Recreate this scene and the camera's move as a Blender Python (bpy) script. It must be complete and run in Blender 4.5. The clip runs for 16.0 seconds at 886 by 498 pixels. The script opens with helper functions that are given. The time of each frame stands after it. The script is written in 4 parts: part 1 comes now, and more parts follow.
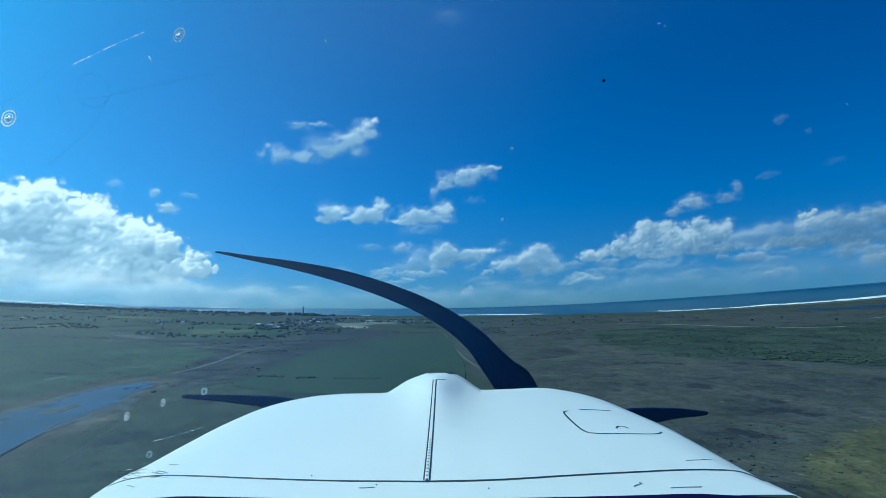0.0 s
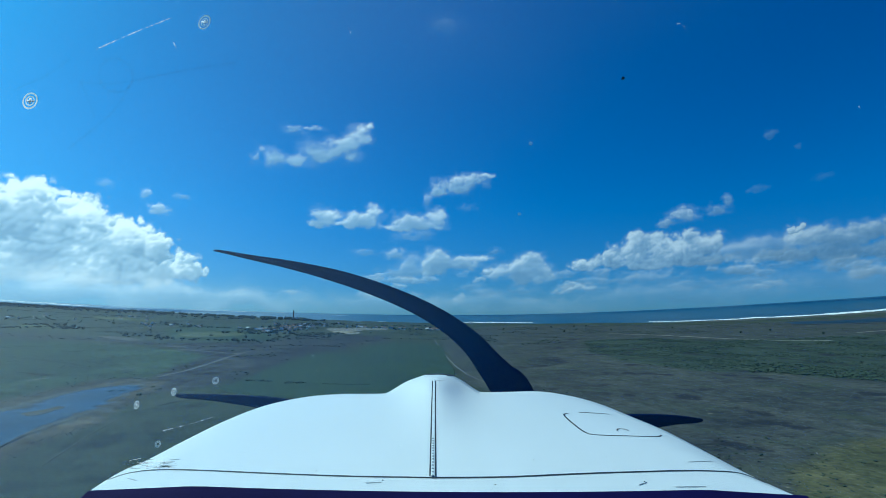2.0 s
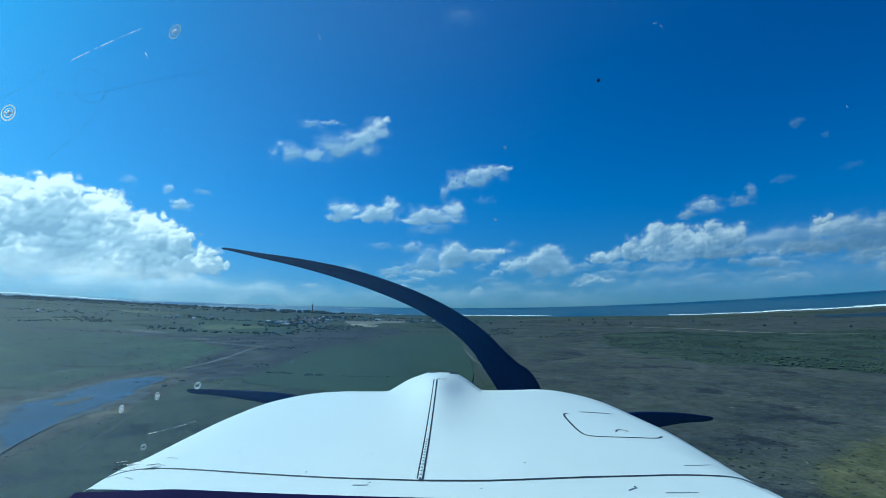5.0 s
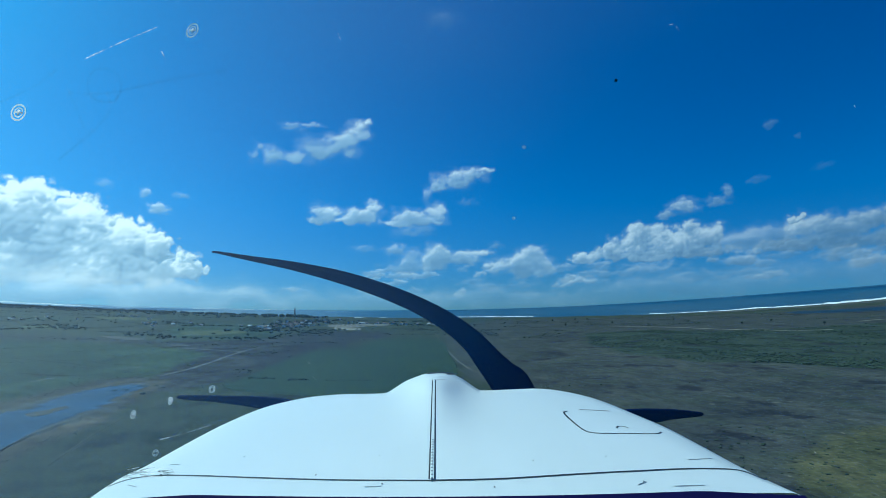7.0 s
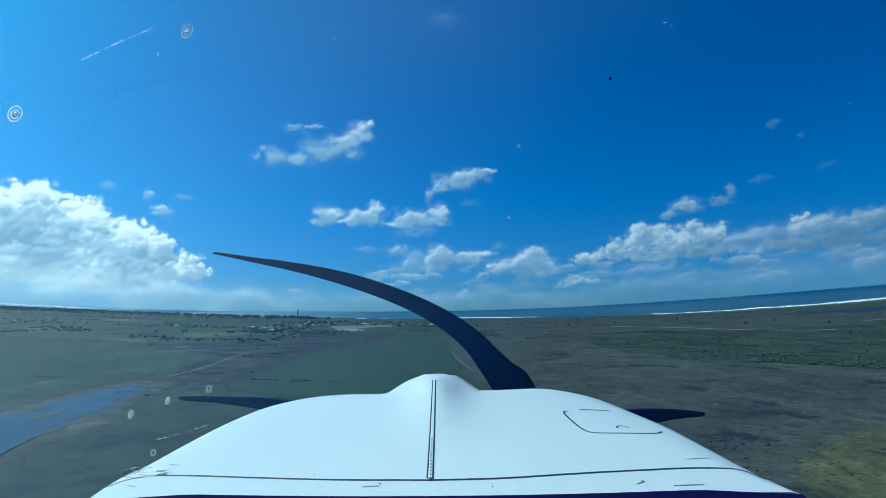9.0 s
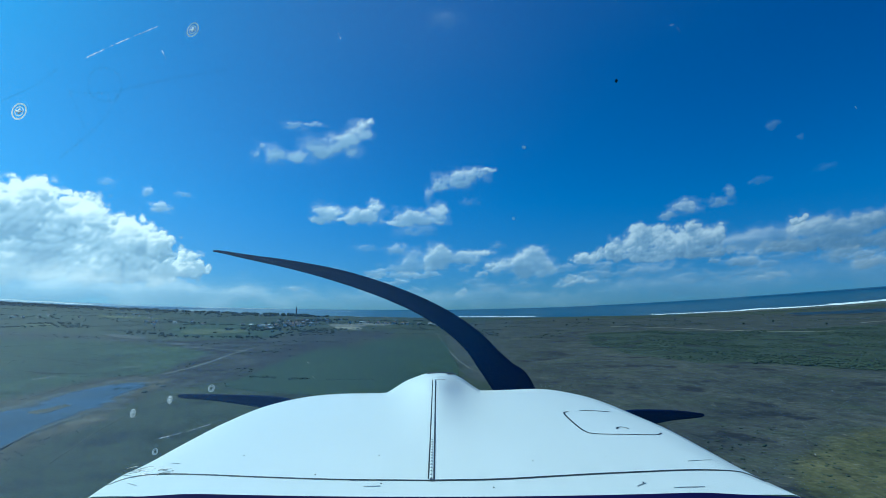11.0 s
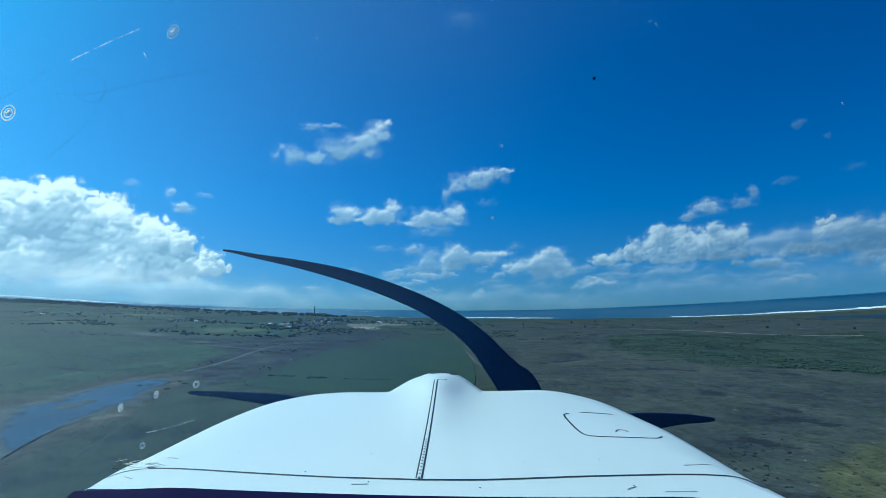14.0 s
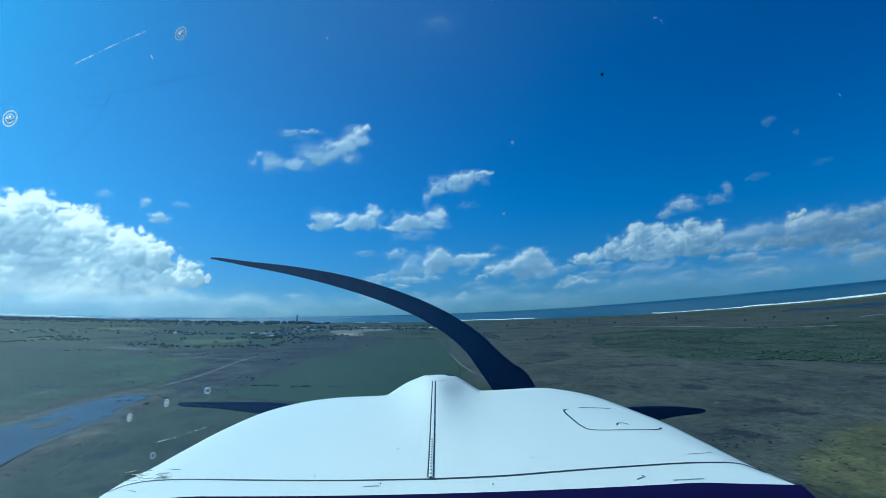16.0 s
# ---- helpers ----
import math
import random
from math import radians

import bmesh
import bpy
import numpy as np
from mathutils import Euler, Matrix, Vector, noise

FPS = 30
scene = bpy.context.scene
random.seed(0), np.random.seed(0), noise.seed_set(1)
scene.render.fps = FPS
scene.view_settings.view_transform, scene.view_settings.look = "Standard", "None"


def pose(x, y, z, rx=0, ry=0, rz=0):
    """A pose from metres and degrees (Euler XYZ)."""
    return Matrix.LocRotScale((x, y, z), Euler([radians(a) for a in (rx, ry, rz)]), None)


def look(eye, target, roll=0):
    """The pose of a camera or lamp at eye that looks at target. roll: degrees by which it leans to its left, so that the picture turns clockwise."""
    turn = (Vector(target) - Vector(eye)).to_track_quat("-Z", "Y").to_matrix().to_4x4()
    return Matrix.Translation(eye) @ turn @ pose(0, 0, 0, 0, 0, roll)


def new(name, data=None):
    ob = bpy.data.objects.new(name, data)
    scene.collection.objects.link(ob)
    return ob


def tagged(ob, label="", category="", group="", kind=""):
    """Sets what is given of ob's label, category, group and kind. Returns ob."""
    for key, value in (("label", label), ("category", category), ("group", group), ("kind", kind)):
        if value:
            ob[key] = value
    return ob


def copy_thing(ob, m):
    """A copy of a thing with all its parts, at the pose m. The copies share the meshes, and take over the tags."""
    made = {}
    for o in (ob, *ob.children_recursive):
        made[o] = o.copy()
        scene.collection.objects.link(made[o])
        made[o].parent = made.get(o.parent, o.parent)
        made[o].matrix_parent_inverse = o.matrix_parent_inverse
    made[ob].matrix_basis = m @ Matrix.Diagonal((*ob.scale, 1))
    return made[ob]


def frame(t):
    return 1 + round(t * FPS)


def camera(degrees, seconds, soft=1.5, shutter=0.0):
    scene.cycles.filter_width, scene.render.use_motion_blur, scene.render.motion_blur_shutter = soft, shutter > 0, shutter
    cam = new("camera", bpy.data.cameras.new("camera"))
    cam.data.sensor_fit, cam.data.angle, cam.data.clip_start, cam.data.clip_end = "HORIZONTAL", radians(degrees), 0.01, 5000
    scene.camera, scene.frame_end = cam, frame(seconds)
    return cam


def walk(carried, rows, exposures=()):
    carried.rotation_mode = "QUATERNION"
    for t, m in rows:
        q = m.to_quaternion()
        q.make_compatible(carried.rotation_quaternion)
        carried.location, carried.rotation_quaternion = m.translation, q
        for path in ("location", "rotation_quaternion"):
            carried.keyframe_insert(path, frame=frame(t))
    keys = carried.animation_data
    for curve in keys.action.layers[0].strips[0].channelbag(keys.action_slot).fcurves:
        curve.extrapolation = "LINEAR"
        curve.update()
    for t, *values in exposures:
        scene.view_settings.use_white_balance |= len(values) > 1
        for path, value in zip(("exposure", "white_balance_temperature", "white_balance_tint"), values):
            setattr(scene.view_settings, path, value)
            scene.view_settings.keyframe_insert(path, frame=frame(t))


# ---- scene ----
EYE = 48          # the aeroplane's height over the marsh, metres
cam = camera(84, 16.0, soft=0.8)
# the camera rides on top of the instrument panel, leans and turns with the gusts and shakes a few centimetres on its mount
walk(cam, [
    (0.0, pose(0.0110, 0.0011, EYE + 0.0081, 96.316, 0.871, 0.581)),
    (0.5, pose(0.0112, -0.0000, EYE - 0.0025, 96.804, -0.274, 0.814)),
    (1.0, pose(0.0040, -0.0011, EYE - 0.0091, 97.115, -1.032, 0.648)),
    (1.5, pose(-0.0111, -0.0009, EYE - 0.0067, 96.998, -1.246, 0.052)),
    (2.0, pose(-0.0175, -0.0010, EYE - 0.0086, 97.105, -0.155, -0.423)),
    (2.5, pose(-0.0181, -0.0009, EYE - 0.0055, 96.970, 0.623, -0.595)),
    (3.0, pose(-0.0116, -0.0009, EYE - 0.0078, 97.068, -0.290, -0.150)),
    (3.5, pose(-0.0030, -0.0002, EYE - 0.0021, 96.786, -0.494, 0.257)),
    (5.8, pose(0.0392, 0.0030, EYE + 0.0126, 96.070, 0.013, 1.951)),
    (6.0, pose(0.0269, 0.0027, EYE + 0.0143, 96.003, 0.316, 1.368)),
    (6.5, pose(0.0100, 0.0001, EYE + 0.0016, 96.633, 1.149, 0.490)),
    (7.0, pose(-0.0104, 0.0003, EYE + 0.0037, 96.529, 0.686, -0.285)),
    (7.5, pose(-0.0076, 0.0002, EYE + 0.0019, 96.613, 0.547, -0.141)),
    (8.0, pose(-0.0026, -0.0008, EYE - 0.0051, 96.950, 0.652, 0.057)),
    (8.5, pose(-0.0003, 0.0004, EYE + 0.0040, 96.512, 0.800, 0.120)),
    (9.0, pose(-0.0023, -0.0000, EYE + 0.0015, 96.635, 0.870, 0.022)),
    (11.5, pose(-0.0131, 0.0006, EYE + 0.0044, 96.488, 0.268, -0.318)),
    (12.0, pose(-0.0223, 0.0006, EYE + 0.0040, 96.512, 0.390, -0.731)),
    (12.5, pose(-0.0228, 0.0003, EYE + 0.0068, 96.389, 1.448, -0.965)),
    (13.0, pose(-0.0141, 0.0006, EYE + 0.0099, 96.242, 1.529, -0.615)),
    (13.5, pose(0.0223, 0.0005, EYE + 0.0026, 96.585, 1.416, 0.959)),
    (14.0, pose(0.0364, 0.0014, EYE + 0.0019, 96.589, 0.028, 1.826)),
    (14.5, pose(0.0186, 0.0005, EYE + 0.0007, 96.642, -0.795, 1.233)),
    (15.0, pose(-0.0233, 0.0004, EYE + 0.0007, 96.650, -0.811, -0.540)),
    (15.5, pose(-0.0186, -0.0004, EYE - 0.0014, 96.775, 0.839, -0.660)),
    (16.0, pose(0.0002, -0.0015, EYE - 0.0049, 96.958, 1.846, -0.052)),
], exposures=[(0.0, 0.12, 6000, -12), (16.0, 0.12, 6000, -12)])

# ---- light ----
SUN_TURN, SUN_HEIGHT = -70, 42     # degrees from straight ahead (left is negative), and over the horizon
world = bpy.data.worlds.new("sky")
scene.world = world
world.use_nodes = True
wn, wl = world.node_tree.nodes, world.node_tree.links
sky = wn.new("ShaderNodeTexSky")
sky.sky_type, sky.sun_disc = "NISHITA", False
sky.sun_elevation, sky.sun_rotation = radians(SUN_HEIGHT), radians(SUN_TURN)
sky.air_density, sky.dust_density, sky.ozone_density = 1.0, 1.8, 4.0
co = wn.new("ShaderNodeTexCoord")
lift = wn.new("ShaderNodeVectorMath")
lift.operation = "ADD"
lift.inputs[1].default_value = (0, 0, 0.06)
wl.new(co.outputs["Generated"], lift.inputs[0])
wl.new(lift.outputs[0], sky.inputs[0])
deep = wn.new("ShaderNodeHueSaturation")
deep.inputs["Saturation"].default_value = 1.25
clear = wn.new("ShaderNodeMix")
clear.data_type, clear.blend_type = "RGBA", "MULTIPLY"
clear.inputs[0].default_value = 1.0
# clean air is deep blue overhead and pale over the horizon
rise = wn.new("ShaderNodeSeparateXYZ")
wl.new(co.outputs["Generated"], rise.inputs[0])
hues = wn.new("ShaderNodeValToRGB")
for stop, (p, c) in zip((hues.color_ramp.elements[0], hues.color_ramp.elements.new(0.2), hues.color_ramp.elements.new(0.4), hues.color_ramp.elements[-1]),
                        ((0.0, (0.46, 0.73, 1.16, 1)), (0.20, (0.17, 0.73, 1.23, 1)), (0.42, (0.05, 0.60, 1.11, 1)), (0.6, (0.02, 0.54, 1.04, 1)))):
    stop.position, stop.color = p, c
wl.new(rise.outputs[2], hues.inputs[0])
wl.new(hues.outputs[0], clear.inputs[7])
wl.new(sky.outputs[0], deep.inputs["Color"])
wl.new(deep.outputs[0], clear.inputs[6])
wl.new(clear.outputs[2], wn["Background"].inputs[0])
wn["Background"].inputs[1].default_value = 0.088
sun = new("sun", bpy.data.lights.new("sun", "SUN"))
sun.data.energy, sun.data.angle, sun.data.color = 4.2, radians(0.5), (1.0, 0.95, 0.88)
a, e = radians(SUN_TURN), radians(SUN_HEIGHT)
sun.matrix_world = look((60 * math.sin(a), 60 * math.cos(a), 60 * math.tan(e) + EYE), (0, 0, EYE))


# ---- materials ----
def material(name, base, rough=0.6, metal=0.0, spec=0.5):
    m = bpy.data.materials.new(name)
    m.use_nodes = True
    b = m.node_tree.nodes["Principled BSDF"]
    b.inputs["Base Color"].default_value = (*base, 1)
    b.inputs["Roughness"].default_value, b.inputs["Metallic"].default_value = rough, metal
    b.inputs["Specular IOR Level"].default_value = spec
    return m, m.node_tree.nodes, m.node_tree.links, b


def coords(n, l, stretch=(1, 1, 1)):
    c, s = n.new("ShaderNodeTexCoord"), n.new("ShaderNodeMapping")
    s.inputs["Scale"].default_value = stretch
    l.new(c.outputs["Object"], s.inputs[0])
    return s.outputs[0]


def grain(n, l, vec, scale, detail=5, rough=0.6):
    t = n.new("ShaderNodeTexNoise")
    t.inputs["Scale"].default_value, t.inputs["Detail"].default_value, t.inputs["Roughness"].default_value = scale, detail, rough
    l.new(vec, t.inputs["Vector"])
    return t.outputs["Fac"]


def ramp(n, l, fac, stops):
    r = n.new("ShaderNodeValToRGB")
    while len(r.color_ramp.elements) < len(stops):
        r.color_ramp.elements.new(0.5)
    for el, (p, c) in zip(r.color_ramp.elements, stops):
        el.position, el.color = p, (*c, 1) if len(c) == 3 else c
    l.new(fac, r.inputs[0])
    return r.outputs[0]


def mix(n, l, fac, a, b, kind="MIX"):
    x = n.new("ShaderNodeMix")
    x.data_type, x.blend_type = "RGBA", kind
    for v, s in ((fac, x.inputs[0]), (a, x.inputs[6]), (b, x.inputs[7])):
        if isinstance(v, (int, float)):
            s.default_value = v
        elif isinstance(v, tuple):
            s.default_value = (*v, 1)
        else:
            l.new(v, s)
    return x.outputs[2]


def calc(n, l, op, a, b=0.0, clamp=False):
    x = n.new("ShaderNodeMath")
    x.operation, x.use_clamp = op, clamp
    for v, s in zip((a, b), x.inputs):
        if isinstance(v, (int, float)):
            s.default_value = v
        else:
            l.new(v, s)
    return x.outputs[0]


def bump(n, l, b, height, strength, dist):
    u = n.new("ShaderNodeBump")
    u.inputs["Strength"].default_value, u.inputs["Distance"].default_value = strength, dist
    l.new(height, u.inputs["Height"])
    l.new(u.outputs[0], b.inputs["Normal"])


def attribute(n, name):
    x = n.new("ShaderNodeAttribute")
    x.attribute_name = name
    return x.outputs["Fac"]


def land_material():
    """Salt marsh and heath: grass, bracken, dark heather and bare sand, by the cover values of the sheet."""
    m, n, l, b = material("marsh_and_heath", (0.06, 0.07, 0.03), 0.95, spec=0.1)
    v = coords(n, l)
    wide, mid, fine = grain(n, l, v, 0.006, 6), grain(n, l, v, 0.030, 7, 0.65), grain(n, l, v, 0.5, 4)
    streak = grain(n, l, coords(n, l, (0.034, 0.030, 1)), 1.0, 6, 0.66)
    grass = ramp(n, l, mid, [(0.3, (0.024, 0.034, 0.022)), (0.5, (0.042, 0.052, 0.033)), (0.75, (0.068, 0.072, 0.048))])
    heath = ramp(n, l, streak, [(0.30, (0.032, 0.036, 0.038)), (0.44, (0.046, 0.049, 0.047)), (0.56, (0.059, 0.061, 0.056)), (0.70, (0.080, 0.080, 0.068))])
    heath = mix(n, l, ramp(n, l, mid, [(0.5, (0, 0, 0)), (0.68, (0.6, 0.6, 0.6))]), heath, (0.044, 0.056, 0.032))
    scrub = ramp(n, l, mid, [(0.3, (0.026, 0.036, 0.026)), (0.55, (0.040, 0.054, 0.038)), (0.75, (0.070, 0.076, 0.058))])
    bog = ramp(n, l, streak, [(0.36, (0.013, 0.016, 0.019)), (0.46, (0.030, 0.031, 0.032)), (0.58, (0.046, 0.046, 0.043)), (0.72, (0.085, 0.080, 0.068))])
    meadow = ramp(n, l, wide, [(0.40, (0.024, 0.041, 0.026)), (0.60, (0.050, 0.078, 0.038))])
    mud = ramp(n, l, streak, [(0.35, (0.036, 0.034, 0.026)), (0.6, (0.085, 0.075, 0.055)), (0.75, (0.19, 0.165, 0.12))])
    tussock = ramp(n, l, mid, [(0.32, (0.046, 0.050, 0.029)), (0.5, (0.076, 0.076, 0.038)), (0.72, (0.118, 0.106, 0.056))])
    jag = calc(n, l, "MULTIPLY", calc(n, l, "SUBTRACT", mid, 0.5), 0.9)
    col = grass
    for name, cover in (("meadow", meadow), ("heath", heath), ("bog", bog), ("scrub", scrub), ("mud", mud), ("tussock", tussock)):
        f = calc(n, l, "ADD", attribute(n, name), jag)
        f = ramp(n, l, f, [(0.35, (0, 0, 0)), (0.65, (1, 1, 1))])
        col = mix(n, l, f, col, cover)
    tuft = ramp(n, l, grain(n, l, v, 0.11, 5, 0.7), [(0.36, (0.38, 0.40, 0.42)), (0.50, (1.0, 1.0, 1.0)), (0.7, (1.5, 1.48, 1.42))])
    bare = calc(n, l, "SUBTRACT", 1.0, calc(n, l, "MULTIPLY", attribute(n, "flat"), 0.3))
    col = mix(n, l, calc(n, l, "MULTIPLY", bare, 0.55), col, tuft, "MULTIPLY")
    drift = ramp(n, l, grain(n, l, coords(n, l, (0.009, 0.008, 1)), 1.0, 7, 0.68), [(0.36, (0.62, 0.65, 0.70)), (0.50, (1.0, 1.0, 1.0)), (0.68, (1.35, 1.32, 1.25))])
    col = mix(n, l, 0.6, col, drift, "MULTIPLY")
    sandy = calc(n, l, "MULTIPLY", attribute(n, "heath"), ramp(n, l, grain(n, l, v, 0.16, 4), [(0.66, (0, 0, 0)), (0.74, (0.7, 0.7, 0.7))]))
    col = mix(n, l, sandy, col, (0.26, 0.22, 0.16))
    # single heather cushions and bleached dead stems
    speck = grain(n, l, v, 0.28, 3, 0.6)
    growth = calc(n, l, "MULTIPLY", bare, 0.85)
    col = mix(n, l, calc(n, l, "MULTIPLY", ramp(n, l, speck, [(0.30, (1, 1, 1)), (0.39, (0, 0, 0))]), growth), col, (0.014, 0.017, 0.016))
    col = mix(n, l, calc(n, l, "MULTIPLY", ramp(n, l, speck, [(0.63, (0, 0, 0)), (0.72, (0.8, 0.8, 0.8))]), growth), col, (0.13, 0.12, 0.085))
    blot = grain(n, l, v, 0.030, 4, 0.58)
    dark = calc(n, l, "MULTIPLY", ramp(n, l, blot, [(0.37, (0.85, 0.85, 0.85)), (0.42, (0, 0, 0))]), calc(n, l, "MAXIMUM", attribute(n, "heath"), 0.55))
    col = mix(n, l, dark, col, (0.018, 0.019, 0.024))
    col = mix(n, l, 0.75, col, ramp(n, l, fine, [(0.3, (0.35, 0.35, 0.35)), (0.7, (0.75, 0.75, 0.75))]), "OVERLAY")
    l.new(col, b.inputs["Base Color"])
    bump(n, l, b, calc(n, l, "ADD", mid, calc(n, l, "MULTIPLY", fine, 0.15)), 0.5, 3.5)
    return m


def cover_material(name, dark, light, scale, rough=0.95, stretch=(1, 1, 1)):
    m, n, l, b = material(name, dark, rough, spec=0.15)
    v = coords(n, l, stretch)
    f = mix(n, l, 0.5, grain(n, l, v, scale, 6), grain(n, l, v, scale * 9, 4))
    l.new(ramp(n, l, f, [(0.36, dark), (0.64, light)]), b.inputs["Base Color"])
    bump(n, l, b, f, 0.5, 1.0 / scale * 0.05)
    return m


def water_material(name, base, rough, wave, height, spec=0.5, bed=None):
    """Open water; with a bed, mud shows through its shallow margin."""
    m, n, l, b = material(name, base, rough, spec=spec)
    b.inputs["IOR"].default_value = 1.33
    v = coords(n, l, (1, 1.8, 1))
    f = grain(n, l, v, wave, 5)
    far = grain(n, l, coords(n, l, (0.0012, 0.004, 1)), 1.0, 4)
    col = mix(n, l, far, tuple(c * 0.75 for c in base), tuple(min(1, c * 1.3) for c in base))
    if bed:
        banks = grain(n, l, coords(n, l), 0.07, 6, 0.65)
        deep = calc(n, l, "ADD", attribute(n, "depth"), calc(n, l, "MULTIPLY", calc(n, l, "SUBTRACT", banks, 0.5), 1.6))
        deep = ramp(n, l, deep, [(0.25, (0, 0, 0)), (0.75, (1, 1, 1))])
        floor = ramp(n, l, banks, [(0.35, tuple(c * 0.6 for c in bed)), (0.65, bed)])
        l.new(ramp(n, l, deep, [(0.0, (0.85, 0.85, 0.85)), (1.0, (rough, rough, rough))]), b.inputs["Roughness"])
        shade = ramp(n, l, grain(n, l, coords(n, l), 0.02, 4), [(0.35, (0.6, 0.6, 0.6)), (0.65, (1.25, 1.25, 1.25))])
        col = mix(n, l, deep, floor, mix(n, l, 1.0, col, shade, "MULTIPLY"))
    l.new(col, b.inputs["Base Color"])
    bump(n, l, b, f, 0.6, height)
    return m


def foam_material():
    m, n, l, b = material("surf_foam", (0.86, 0.88, 0.88), 0.9)
    f = grain(n, l, coords(n, l, (1, 1, 1)), 0.03, 7, 0.75)
    x = calc(n, l, "ADD", attribute(n, "cover"), calc(n, l, "SUBTRACT", f, 0.5))
    l.new(ramp(n, l, x, [(0.40, (0, 0, 0)), (0.56, (1, 1, 1))]), b.inputs["Alpha"])
    return m


def cloud_material():
    m = bpy.data.materials.new("cumulus_vapour")
    m.use_nodes = True
    n, l = m.node_tree.nodes, m.node_tree.links
    n.clear()
    info = n.new("ShaderNodeObjectInfo")
    place = n.new("ShaderNodeVectorMath")
    place.operation = "ADD"
    c = n.new("ShaderNodeTexCoord")
    l.new(c.outputs["Object"], place.inputs[0])
    l.new(calc(n, l, "MULTIPLY", info.outputs["Random"], 9000), place.inputs[1])
    v = place.outputs[0]
    big, small = grain(n, l, v, 0.012, 6, 0.6), grain(n, l, v, 0.05, 5, 0.65)
    ragged = calc(n, l, "ADD", calc(n, l, "MULTIPLY", calc(n, l, "SUBTRACT", big, 0.5), 0.45), calc(n, l, "MULTIPLY", calc(n, l, "SUBTRACT", small, 0.5), 0.30))
    body = calc(n, l, "ADD", attribute(n, "billow"), ragged)
    body = calc(n, l, "MULTIPLY", calc(n, l, "ADD", body, 0.4), 0.714)
    alpha = ramp(n, l, body, [(0.0, (0, 0, 0)), (0.24, (0.07, 0.07, 0.07)), (0.43, (0.22, 0.22, 0.22)), (0.70, (0.82, 0.82, 0.82)), (0.92, (1, 1, 1))])
    alpha = calc(n, l, "MULTIPLY", alpha, attribute(n, "thick"))
    lit = calc(n, l, "ADD", attribute(n, "lit"), calc(n, l, "MULTIPLY", calc(n, l, "SUBTRACT", big, 0.5), 0.22))
    col = ramp(n, l, lit, [(0.08, (0.25, 0.37, 0.56)), (0.5, (0.42, 0.54, 0.735)), (0.95, (0.93, 0.94, 1.05))])
    # the air's blue tint is painted on clouds away from the sun
    col = mix(n, l, attribute(n, "cool"), col, mix(n, l, 1.0, col, (0.87, 0.925, 1.05), "MULTIPLY"))
    # the clouds glow; their sun and shade are put into this colour
    em, tr, mx, out = n.new("ShaderNodeEmission"), n.new("ShaderNodeBsdfTransparent"), n.new("ShaderNodeMixShader"), n.new("ShaderNodeOutputMaterial")
    l.new(col, em.inputs[0])
    l.new(attribute(n, "bright"), em.inputs[1])
    l.new(alpha, mx.inputs[0])
    l.new(tr.outputs[0], mx.inputs[1])
    l.new(em.outputs[0], mx.inputs[2])
    l.new(mx.outputs[0], out.inputs[0])
    return m


def paint_material():
    """White aircraft enamel, a little chalky, with faint smears and specks."""
    m, n, l, b = material("white_enamel", (0.8, 0.8, 0.8), 0.32)
    v = coords(n, l)
    f = mix(n, l, 0.5, grain(n, l, v, 2.2, 4), grain(n, l, coords(n, l, (30, 3, 10)), 1.0, 5))
    col = ramp(n, l, f, [(0.3, (0.76, 0.78, 0.78)), (0.6, (0.84, 0.85, 0.85))])
    specks = ramp(n, l, grain(n, l, v, 70, 2), [(0.76, (0, 0, 0)), (0.80, (1, 1, 1))])
    l.new(mix(n, l, calc(n, l, "MULTIPLY", specks, 0.35), col, (0.25, 0.24, 0.22)), b.inputs["Base Color"])
    l.new(ramp(n, l, f, [(0.3, (0.42, 0.42, 0.42)), (0.7, (0.28, 0.28, 0.28))]), b.inputs["Roughness"])
    bump(n, l, b, grain(n, l, v, 9, 3), 0.05, 0.01)
    return m


def glass_material():
    m = bpy.data.materials.new("acrylic_windscreen")
    m.use_nodes = True
    n, l = m.node_tree.nodes, m.node_tree.links
    n.clear()
    tr, gl, mx, out = n.new("ShaderNodeBsdfTransparent"), n.new("ShaderNodeBsdfGlossy"), n.new("ShaderNodeMixShader"), n.new("ShaderNodeOutputMaterial")
    tr.inputs[0].default_value = (0.83, 0.97, 0.98, 1)
    # dusty film; its blue veil and whitening towards the upper left are painted glare
    dust_veil, film = n.new("ShaderNodeBsdfTranslucent"), n.new("ShaderNodeMixShader")
    c = n.new("ShaderNodeTexCoord")
    side = n.new("ShaderNodeSeparateXYZ")
    l.new(c.outputs["Object"], side.inputs[0])
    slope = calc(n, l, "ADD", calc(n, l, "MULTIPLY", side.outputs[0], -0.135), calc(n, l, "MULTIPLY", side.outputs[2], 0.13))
    glare = calc(n, l, "ADD", slope, calc(n, l, "MULTIPLY", grain(n, l, c.outputs["Object"], 3.0, 4), 0.03))
    haze = calc(n, l, "MAXIMUM", calc(n, l, "ADD", glare, 0.034), 0.018)
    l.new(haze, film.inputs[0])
    l.new(ramp(n, l, haze, [(0.035, (0.10, 0.42, 1.0)), (0.095, (0.50, 0.72, 1.0))]), dust_veil.inputs[0])
    gl.inputs["Roughness"].default_value = 0.12
    mx.inputs[0].default_value = 0.02
    l.new(tr.outputs[0], mx.inputs[1])
    l.new(gl.outputs[0], mx.inputs[2])
    l.new(mx.outputs[0], film.inputs[1])
